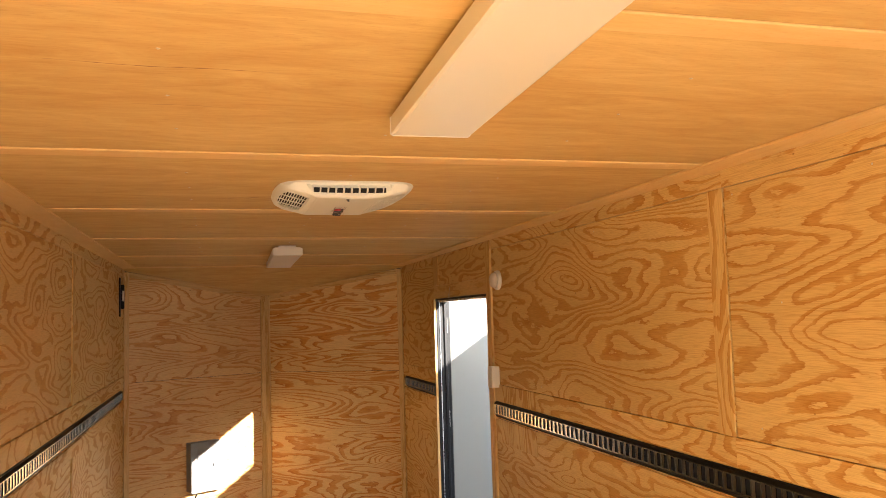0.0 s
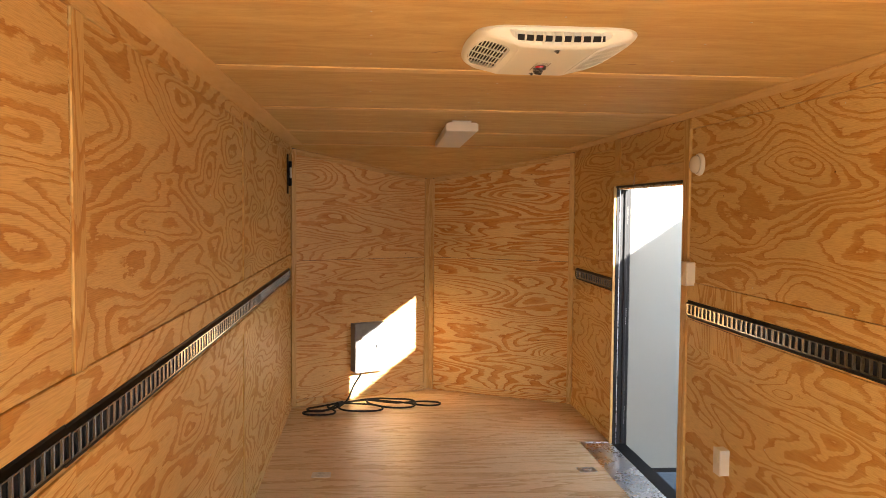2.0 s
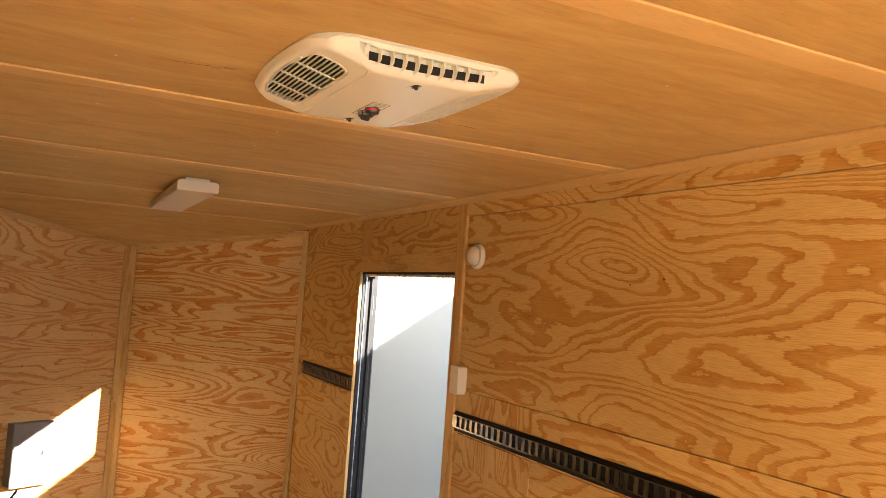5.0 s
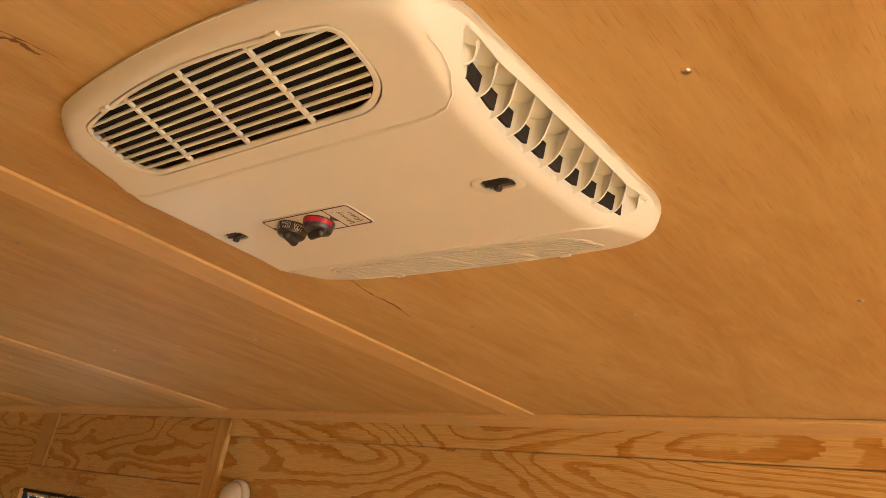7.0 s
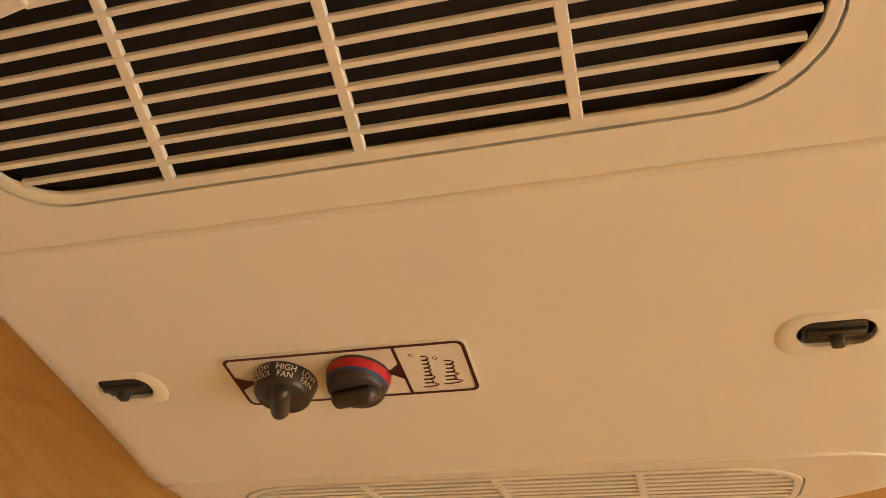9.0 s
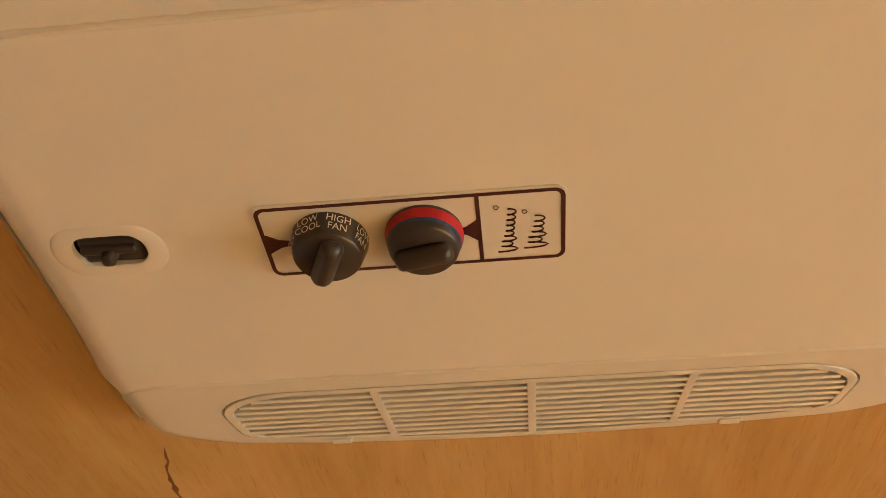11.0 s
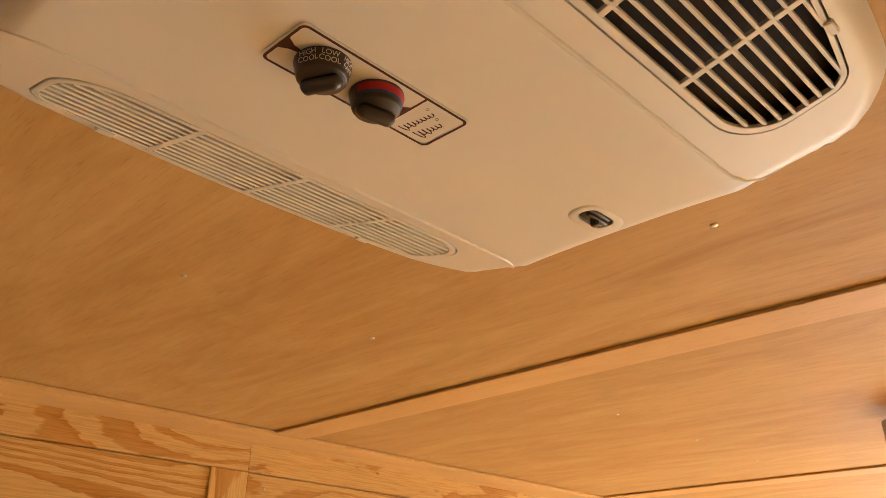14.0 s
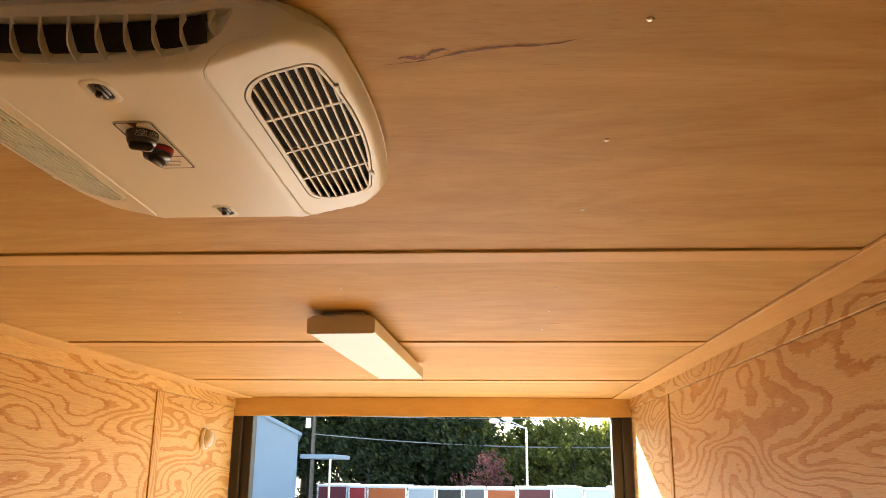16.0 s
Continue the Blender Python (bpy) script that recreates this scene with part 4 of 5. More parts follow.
# ---- the side door ----
def side_door():
    d = empty("side_door", "white aluminium side door standing open, black rubber edges", "door", at=(1.268, 4.868, -0.2))
    ang = -2.0
    m0 = Matrix.Translation((1.268, 4.868, 0)) @ pose(0, 0, 0, 0, 0, ang)
    part("leaf", box(0.012, 1.05, 0.0, 0.04, -0.185, 1.84, 0.003), DOOR_SKIN_SHADED, d, "white inner skin, toned grey for its shade", m0)
    for nm, args in (("edge_seal", (0.012, 1.05, -0.003, 0.043, -0.215, -0.186)), ("edge_seal", (0.012, 1.05, -0.003, 0.043, 1.841, 1.86)),
                     ("edge_seal", (-0.012, 0.011, -0.004, 0.044, -0.215, 1.86)), ("edge_seal", (1.051, 1.07, -0.003, 0.043, -0.215, 1.86))):
        part(nm, box(*args, 0.003), RUBBER, d, "black rubber edge", m0)
    hb = bmesh.new()
    for z in (0.2, 0.9, 1.6):
        rod(hb, (-0.016, -0.006, z - 0.06), (-0.016, -0.006, z + 0.06), 0.008)
    part("hinge", hb, STEEL, d, "", m0)
    sticker = bmesh.new()
    for i, (u, v, w) in enumerate(((0.30, 1.565, 0.05), (0.315, 1.577, 0.06), (0.335, 1.592, 0.05), (0.29, 1.553, 0.025), (0.355, 1.604, 0.05), (0.25, 1.545, 0.006), (0.21, 1.533, 0.006), (0.17, 1.525, 0.006), (0.13, 1.516, 0.005))):
        box(u, u + w, -0.0006, -0.0001, v, v + 0.004, 0.0, 1, sticker)
    part("scuff_mark", sticker, RUBBER, d, "small dark marks", m0)
    return d


side_door()
frame_ob = empty("door_1", "bright aluminium and black rubber side door frame", "door frame", kind="structure")
board("jamb_board", 1.1535, 1.1720, 4.848, 4.8595, 0.003, 1.80, TRIM, frame_ob, "z", 0.001)
part("jamb", box(1.1730, 1.252, 4.842, 4.8595, -0.02, 1.80, 0.002), RUBBER, frame_ob, "black front jamb")
part("gasket", box(1.192, 1.198, 4.836, 4.8415, 0.0, 1.79, 0.001), ALU, frame_ob, "bright seal strip")
part("gasket", box(1.226, 1.246, 4.828, 4.8415, 0.0, 1.79, 0.003), RUBBER, frame_ob)
part("jamb", box(1.178, 1.252, 3.6, 3.617, -0.02, 1.80, 0.002), ALU, frame_ob)
part("head_frame", box(1.178, 1.255, 3.618, 4.8275, 1.775, 1.7995, 0.003), ALU, frame_ob, "aluminium door head")
part("head_seal", box(1.166, 1.1775, 3.601, 4.8475, 1.788, 1.7995, 0.001), RUBBER, frame_ob)
part("threshold", box(1.166, 1.262, 3.618, 4.8275, -0.03, 0.004, 0.003), BLACK_STEEL, frame_ob)
hk = bmesh.new()
for k in range(24):
    a0, a1 = 2 * math.pi * k / 24, 2 * math.pi * (k + 1) / 24
    rod(hk, (0, 0.013 * math.cos(a0), 0.013 * math.sin(a0)), (0, 0.013 * math.cos(a1), 0.013 * math.sin(a1)), 0.0018, None, 6)
rod(hk, (0.003, 0, 0.012), (0.012, 0, 0.085), 0.0015, None, 6)
part("door_hook", hk, STEEL, None, "", Matrix.Translation((1.150, 4.42, 1.812)))
tagged(bpy.data.objects["door_hook"], "small wire hook hanging over the side door", "hook")

# tread plate before the door
def tread_plate():
    tp = empty("tread_plate", "bright aluminium diamond tread plate inside the side door", "tread plate", at=(1.06, 4.25, 0))
    part("sheet", box(0.985, 1.164, 3.62, 4.86, 0.0005, 0.003), ALU, tp)
    vs, fs = [], []
    for i in range(54):
        for j in range(8):
            x, y = 0.995 + j * 0.0225 + (i % 2) * 0.011, 3.632 + i * 0.0226
            if x > 1.155:
                continue
            t = 0.7 if (i + j) % 2 else -0.7
            c, s = math.cos(t), math.sin(t)
            base = len(vs)
            for u, v, z in ((-0.009, 0, 0.0031), (0, -0.0028, 0.0031), (0.009, 0, 0.0031), (0, 0.0028, 0.0031), (0, 0, 0.0048)):
                vs.append((x + u * c - v * s, y + u * s + v * c, z))
            fs += [(base + a, base + b, base + 4) for a, b in ((0, 1), (1, 2), (2, 3), (3, 0))]
    me = bpy.data.meshes.new("tread_bars")
    me.from_pydata(vs, [], fs)
    tagged(mesh_part("tread_pattern", me, ALU, tp), kind="stuff")
    part("edge_angle", box(0.955, 0.984, 3.56, 4.89, 0.0005, 0.005, 0.0015), ALU, tp)
    part("edge_angle", box(0.9845, 1.152, 4.861, 4.89, 0.0005, 0.005, 0.0015), ALU, tp)
    return tp


tread_plate()

# recessed tie-down rings
def floor_ring(x, y):
    r = empty("floor_ring", "recessed zinc tie-down ring set in the plywood floor", "tie-down ring", "floor rings", at=(x, y, 0))
    m0 = Matrix.Translation((x, y, 0))
    bm = bmesh.new()
    o, i = round_rect(-0.058, 0.058, -0.05, 0.05, (0.012,) * 4, 4), round_rect(-0.036, 0.036, -0.03, 0.03, (0.02,) * 4, 4)
    a = [bm.verts.new((p, q, 0.0005)) for p, q in o]
    b = [bm.verts.new((p, q, 0.004)) for p, q in [(u * 0.97, v * 0.97) for u, v in o]]
    c = [bm.verts.new((p, q, 0.004)) for p, q in i]
    d = [bm.verts.new((p * 0.85, q * 0.8, 0.0012)) for p, q in i]
    for s, t in ((a, b), (b, c), (c, d)):
        for k in range(len(o)):
            bm.faces.new((s[k], s[(k + 1) % len(o)], t[(k + 1) % len(o)], t[k]))
    bm.faces.new(d)
    bmesh.ops.recalc_face_normals(bm, faces=bm.faces)
    part("pan", bm, STEEL, r, "", m0)
    rb = bmesh.new()
    for k in range(20):
        a0, a1 = 2 * math.pi * k / 20, 2 * math.pi * (k + 1) / 20
        rod(rb, (0.027 * math.cos(a0), 0.021 * math.sin(a0), 0.0065), (0.027 * math.cos(a1), 0.021 * math.sin(a1), 0.0065), 0.0042, None, 8)
    part("ring", rb, STEEL, r, "", m0, True)
    return r


first_ring = floor_ring(-0.815, 4.285)
copy_thing(first_ring, Matrix.Translation((0.842, 4.285, 0)))

# ---- small fixtures on the walls ----
def dome_lamp(y, z, label):
    ob = empty("dome_lamp", label, "lamp", "small dome lamps", at=(W, y, z))
    m0 = Matrix.Translation((W - 0.0005, y, z)) @ pose(0, 0, 0, 0, -90, 0)
    bm = bmesh.new()
    n = 32
    for prof, nm, mat, lab in (([(0.0, 0.0), (0.056, 0.0), (0.058, 0.006), (0.055, 0.018), (0.048, 0.021)], "base", WHITE_PLASTIC, "white round base"),
                               ([(0.047, 0.0205), (0.046, 0.031), (0.039, 0.044), (0.027, 0.052), (0.012, 0.0555), (0.0, 0.056)], "dome", MILKY, "milky glossy dome")):
        bm = bmesh.new()
        rv = [[bm.verts.new((r * math.cos(2 * math.pi * i / n), r * math.sin(2 * math.pi * i / n), h)) for i in range(n)] for r, h in prof if r > 0]
        for a, b in zip(rv, rv[1:]):
            for i in range(n):
                bm.faces.new((a[i], a[(i + 1) % n], b[(i + 1) % n], b[i]))
        bm.faces.new(rv[-1])
        bm.faces.new(rv[0][::-1])
        bmesh.ops.recalc_face_normals(bm, faces=bm.faces)
        part(nm, bm, mat, ob, lab, m0, True)
    return ob


dome_lamp(3.39, 1.872, "small white dome lamp on the plywood beside the door")
dome_lamp(-1.66, 1.868, "small dome lamp on the plywood near the rear opening")


def wall_box(name, y, z, label, category, rocker):
    ob = empty(name, label, category, at=(W, y, z))
    part("box", box(W - 0.044, W - 0.0005, y - 0.036, y + 0.036, z - 0.061, z + 0.061, 0.004, 2), WHITE_PLASTIC, ob)
    part("cover", box(W - 0.050, W - 0.0445, y - 0.038, y + 0.038, z - 0.063, z + 0.063, 0.0025, 2), WHITE_PLASTIC, ob)
    if rocker:
        part("rocker", box(W - 0.054, W - 0.0505, y - 0.005, y + 0.005, z - 0.012, z + 0.012, 0.0015), WHITE_PLASTIC, ob)
    else:
        for dz in (-0.02, 0.02):
            part("socket", box(W - 0.0525, W - 0.0505, y - 0.016, y + 0.016, z + dz - 0.013, z + dz + 0.013, 0.0015), WHITE_PLASTIC, ob)
    return ob


wall_box("light_switch", 3.462, 1.306, "white surface-mounted switch box beside the door casing", "switch", True)
wall_box("wall_outlet", 3.005, 0.452, "white surface-mounted outlet box low on the plywood wall", "outlet", False)


def wall_latch():
    ob = empty("wall_bracket", "tall black steel bracket high on the plywood wall", "bracket", at=(-W, 5.70, 1.89))
    part("back_plate", box(-W + 0.0005, -W + 0.008, 5.65, 5.74, 1.74, 2.045, 0.003), BLACK_STEEL, ob)
    part("arm", box(-W + 0.0085, -W + 0.036, 5.678, 5.712, 1.80, 1.99, 0.006, 2), BLACK_STEEL, ob)
    part("pin", rod(bmesh.new(), (-W + 0.03, 5.668, 1.86), (-W + 0.03, 5.668, 1.94), 0.008), STEEL, ob)
    return ob


wall_latch()


# ---- breaker box and cable in the nose ----
def breaker_box():
    ob = empty("breaker_box", "grey steel breaker box half lit by sun on the nose wall", "breaker box", at=(-0.57, 6.33, 0.45))
    a, b = Vector((-W, CORNER, 0)), Vector((0, TIP, 0))
    ex = (b - a).normalized()
    nn = Vector((ex.y, -ex.x, 0))
    base = Matrix((ex, nn, Vector((0, 0, 1)))).transposed().to_4x4()
    if base.determinant() < 0:
        base = Matrix((ex, -nn, Vector((0, 0, 1)))).transposed().to_4x4()
        nn = -nn
    sgn = 1 if nn.y < 0 else -1
    c = Vector((-0.565, TIP - 0.565 * 0.65 / 1.165, 0))
    base.translation = c

    def bx(u0, u1, w0, w1, z0, z1, bev):
        return box(u0, u1, min(sgn * w0, sgn * w1), max(sgn * w0, sgn * w1), z0, z1, bev, 1)

    part("case", bx(-0.145, 0.145, 0.0005, 0.085, 0.245, 0.655, 0.003), GREY_PAINT, ob, "", base)
    part("cover", bx(-0.150, 0.150, 0.0855, 0.091, 0.238, 0.660, 0.002), GREY_PAINT, ob, "", base)
    part("hatch", bx(-0.09, 0.10, 0.0915, 0.095, 0.30, 0.60, 0.002), GREY_PAINT, ob, "", base)
    part("latch", bx(0.05, 0.06, 0.0955, 0.101, 0.44, 0.47, 0.001), RUBBER, ob, "", base)
    return ob


breaker_box()


def cable():
    cu = bpy.data.curves.new("power_cable", "CURVE")
    cu.dimensions, cu.bevel_depth, cu.bevel_resolution = "3D", 0.0078, 3
    sp = cu.splines.new("BEZIER")
    path = [(-0.60, 6.13, 0.245), (-0.66, 6.05, 0.16), (-0.72, 5.98, 0.05), (-0.86, 5.86, 0.012), (-0.98, 5.83, 0.013), (-1.05, 5.77, 0.012), (-0.92, 5.70, 0.013), (-0.80, 5.76, 0.014),
            (-0.86, 5.90, 0.036), (-0.62, 5.98, 0.03), (-0.42, 5.90, 0.013), (-0.56, 5.80, 0.013), (-0.78, 5.86, 0.036), (-0.62, 6.0, 0.05), (-0.28, 6.02, 0.03),
            (-0.02, 5.96, 0.013), (0.06, 6.03, 0.013), (-0.02, 6.10, 0.013), (-0.30, 6.07, 0.013), (-0.55, 5.95, 0.055), (-0.30, 5.90, 0.013), (-0.15, 5.95, 0.033), (-0.36, 6.04, 0.055), (-0.74, 5.90, 0.06),
            (-0.95, 5.86, 0.036), (-1.02, 5.80, 0.034), (-0.9, 5.73, 0.035), (-0.78, 5.84, 0.06)]
    sp.bezier_points.add(len(path) - 1)
    for bp, p in zip(sp.bezier_points, path):
        bp.co = p
        bp.handle_left_type = bp.handle_right_type = "AUTO"
    tmp = new("tmp", cu)
    bpy.context.view_layer.update()
    me = bpy.data.meshes.new_from_object(tmp.evaluated_get(bpy.context.evaluated_depsgraph_get()))
    bpy.data.objects.remove(tmp)
    ob = mesh_part("power_cable", me, RUBBER, None, "", None, True)
    tagged(ob, "thick black power cable lying in loose loops on the floor", "cable")
    pl = rod(bmesh.new(), (-0.785, 5.835, 0.06), (-0.745, 5.885, 0.06), 0.022, 0.018, 16)
    part("plug", pl, RUBBER, ob, "black moulded plug")
    return ob


cable()


# ---- outside ----
def slope_z(y):
    return -0.6 if y > -5 else -0.6 - min(0.85, (-5 - y) * 0.024)


GROUND = speckled("pale_gravel", (0.33, 0.30, 0.26), 0.9, 0.0, 0.35, 9.0, 0.5, 0.02)
gb = bmesh.new()
gy = [500, 60, 12, -5, -10, -20, -30, -40.5, -60, -120, -900]
rows_g = [[gb.verts.new((x, y, slope_z(y))) for x in (-700, -60, -12, 12, 60, 700)] for y in gy]
for a, b in zip(rows_g, rows_g[1:]):
    for i in range(5):
        gb.faces.new((a[i], b[i], b[i + 1], a[i + 1]))
ground = part("ground", gb, GROUND)
tagged(ground, "pale gravel yard in low sun", "ground", kind="structure")

def leafy(name, color):
    """Leaf colour with light passing through the blade."""
    m = speckled(name, color, 0.6, 0.0, 0.45, 0.9)
    n, l = m.node_tree.nodes, m.node_tree.links
    geo, hv = n.new("ShaderNodeNewGeometry"), n.new("ShaderNodeMixRGB")
    hv.blend_type = "MULTIPLY"
    hv.inputs[0].default_value = 1.0
    rr = ramp(n, [(0.0, (0.35, 0.40, 0.40)), (0.55, (0.9, 0.9, 0.9)), (1.0, (2.2, 1.9, 1.5))])
    src = n["Principled BSDF"].inputs["Base Color"].links[0].from_socket
    l.new(geo.outputs["Random Per Island"], rr.inputs[0])
    l.new(src, hv.inputs[1])
    l.new(rr.outputs[0], hv.inputs[2])
    l.new(hv.outputs[0], n["Principled BSDF"].inputs["Base Color"])
    tr, mix = n.new("ShaderNodeBsdfTranslucent"), n.new("ShaderNodeMixShader")
    tr.inputs[0].default_value = (color[0] * 1.3, color[1] * 1.4, color[2] * 0.8, 1)
    mix.inputs[0].default_value = 0.4
    l.new(n["Principled BSDF"].outputs[0], mix.inputs[1])
    l.new(tr.outputs[0], mix.inputs[2])
    l.new(mix.outputs[0], n["Material Output"].inputs[0])
    return m


LEAF = leafy("leaf_green", (0.16, 0.165, 0.038))
LEAF_DARK = leafy("leaf_dark_green", (0.042, 0.060, 0.020))
LEAF_PINK = leafy("blossom_pink", (0.26, 0.10, 0.11))
BARK = speckled("bark", (0.07, 0.052, 0.038), 0.9, 0.0, 0.3, 14.0, 0.5, 0.02)
BLUE_SKIN = speckled("pale_blue_sheet_metal", (0.27, 0.35, 0.43), 0.5, 0.0, 0.06, 1.2)


def tree(x, y, height, spread, leaf, label, seed, count=1500, size=0.42, low=0.25):
    rng = random.Random(seed)
    t = empty("tree", label, "tree", "trees behind the yard", at=(x, y, slope_z(y)))
    m0 = Matrix.Translation((x, y, slope_z(y)))
    bm = bmesh.new()
    rod(bm, (0, 0, -0.1), (0.1, 0, height * 0.45), 0.03 * height, 0.018 * height, 9)
    rod(bm, (0.1, 0, height * 0.45), (0.0, 0.1, height * 0.85), 0.018 * height, 0.006 * height, 8)
    tips = []
    for k in range(9):
        a = 2.4 * k + rng.random()
        z0 = height * rng.uniform(low + 0.05, 0.7)
        r = spread * rng.uniform(0.5, 0.9)
        tip = (r * math.cos(a), r * math.sin(a), min(height * 0.95, z0 + height * rng.uniform(0.08, 0.25)))
        rod(bm, (0.05, 0, z0), tip, 0.009 * height, 0.003 * height, 6)
        tips.append(Vector(tip))
    part("trunk", bm, BARK, t, "", m0)
    tips += [Vector((0, 0, height * 0.95)), Vector((0, 0, height * 0.75)), Vector((0.2 * spread, 0, height * 0.55))]
    centres = []
    for tip in tips:
        for k in range(4):
            centres.append((tip + Vector((rng.gauss(0, 0.25), rng.gauss(0, 0.25), rng.gauss(0, 0.22))) * spread, spread * rng.uniform(0.16, 0.36)))
    vs, fs = [], []
    for k in range(count):
        c, r = centres[rng.randrange(len(centres))]
        d = Vector((rng.gauss(0, 1), rng.gauss(0, 1), rng.gauss(0, 0.8))).normalized() * r * rng.uniform(0.6, 1.05)
        p = c + d
        if p.z < height * low * 0.6:
            continue
        u = Vector((rng.gauss(0, 1), rng.gauss(0, 1), rng.gauss(0, 1))).normalized()
        v = u.orthogonal().normalized()
        w = u.cross(v)
        s = size * rng.uniform(0.5, 1.1)
        base = len(vs)
        vs += [tuple(p + v * s * 0.5), tuple(p + w * s * 0.28 + u * s * 0.08), tuple(p - v * s * 0.5), tuple(p - w * s * 0.28 + u * s * 0.08)]
        fs.append((base, base + 1, base + 2, base + 3))
    me = bpy.data.meshes.new("crown")
    me.from_pydata(vs, [], fs)
    mesh_part("crown", me, leaf, t, "", m0)
    return t


k = 0
for x, y, h, sp, leaf, lab in (
        (22, -66, 13, 5.5, LEAF_DARK, "tall dark leafy tree behind the yard"), (16, -70, 14, 5.5, LEAF_DARK, "tall dark leafy tree behind the yard"),
        (10.5, -68, 13, 5.0, LEAF_DARK, "broad dark green tree beyond parked trailers"), (6, -72, 14, 5.5, LEAF_DARK, "tall dark leafy tree behind the yard"),
        (1.5, -66, 12.5, 4.5, LEAF_DARK, "broad dark green tree beyond parked trailers"), (-3.0, -64, 7.4, 3.2, LEAF, "yellow-green tree catching low sun"),
        (-8.5, -66, 5.6, 3.2, LEAF, "sunlit yellow-green tree with gaps of sky"), (-13.5, -68, 6.6, 3.6, LEAF, "sunlit yellow-green tree with gaps of sky"), (-20, -70, 11, 5, LEAF_DARK, "tall dark leafy tree behind the yard"),
        (13.5, -62, 9, 4.5, LEAF_DARK, "dense lower dark tree behind the yard"), (8.2, -63, 8.5, 4.2, LEAF_DARK, "dense lower dark tree behind the yard"), (4.0, -61, 8, 4.2, LEAF_DARK, "dense lower dark tree behind the yard"),
        (-0.8, -61, 7.0, 3.6, LEAF, "sunlit yellow-green tree with gaps of sky"), (-5.6, -62, 6.0, 3.2, LEAF, "low yellow-green tree beside the light pole"), (-11, -62, 6.2, 3.6, LEAF, "low yellow-green tree behind trailers")):
    tree(x, y, h, sp, leaf, lab, 11 + k, 3800 if leaf is LEAF else 6000, 0.52, 0.06)
    k += 1
for bx, bh in ((26, 15), (19, 16), (13, 15.5), (8, 16), (3.5, 15)):
    tree(bx, -84, bh, 6.0, LEAF_DARK, "tall dark tree in the far tree line", int(60 + bx), 4200, 1.0, 0.08)
for i in range(15):
    tree(-13.5 + 2.45 * i, -57.5 - (i % 3), 4.3 + 0.5 * (i % 4), 2.3, LEAF if i < 6 else LEAF_DARK, "dense leafy bush at the edge of the trees", 130 + i, 1700, 0.42, 0.0)
tree(-0.1, -52, 4.2, 1.7, LEAF_PINK, "small pink flowering tree behind parked trailers", 90, 1100, 0.3, 0.2)


def far_building():
    b = empty("metal_building", "pale blue sheet-metal building with a low gable roof", "building", at=(12, -34, slope_z(-30)))
    z0 = slope_z(-30)
    x0, x1, y0, y1 = 7.35, 19.5, -44.0, -30.0
    turn = Matrix.Translation((x0, y1, 0)) @ pose(0, 0, 0, 0, 0, 14.0) @ Matrix.Translation((-x0, -y1, 0))
    eave, ridge = 3.02, 6.0
    xm = (x0 + x1) / 2
    wb = bmesh.new()
    pts = [(x0, z0), (x1, z0), (x1, eave), (xm, ridge), (x0, eave)]
    f = [wb.verts.new((x, y1, z)) for x, z in pts]
    r = [wb.verts.new((x, y0, z)) for x, z in pts]
    wb.faces.new(f)
    wb.faces.new(r[::-1])
    for i in range(5):
        wb.faces.new((f[i], r[i], r[(i + 1) % 5], f[(i + 1) % 5]))
    bmesh.ops.recalc_face_normals(wb, faces=wb.faces)
    part("wall", wb, BLUE_SKIN, b, "", turn)
    ribs = bmesh.new()
    for i in range(40):
        x = x0 + 0.05 + i * 0.305
        top = eave + (ridge - eave) * (1 - abs(x - xm) / (xm - x0))
        box(x - 0.02, x + 0.02, y1 + 0.001, y1 + 0.03, z0, top - 0.02, 0.0, 1, ribs)
    part("wall_ribs", ribs, BLUE_SKIN, b, "", turn)
    for s in (-1, 1):
        rb = bmesh.new()
        xe = xm + s * (xm - x0 + 0.12)
        q = [(xm, ridge + 0.06), (xe, eave + 0.02), (xe, eave - 0.12), (xm, ridge - 0.07)]
        f = [rb.verts.new((x, y1 + 0.15, z)) for x, z in q]
        r = [rb.verts.new((x, y0 - 0.15, z)) for x, z in q]
        rb.faces.new(f)
        rb.faces.new(r[::-1])
        for i in range(4):
            rb.faces.new((f[i], r[i], r[(i + 1) % 4], f[(i + 1) % 4]))
        bmesh.ops.recalc_face_normals(rb, faces=rb.faces)
        part("roof", rb, BLUE_SKIN, b, "", turn)
    part("awning", box(5.95, 7.34, -34, -30.4, 2.05, 2.22, 0.02), BLUE_SKIN, b, "flat awning")
    part("awning_post", rod(bmesh.new(), (6.15, -30.6, z0), (6.15, -30.6, 2.05), 0.05), STEEL, b)
    return b


far_building()


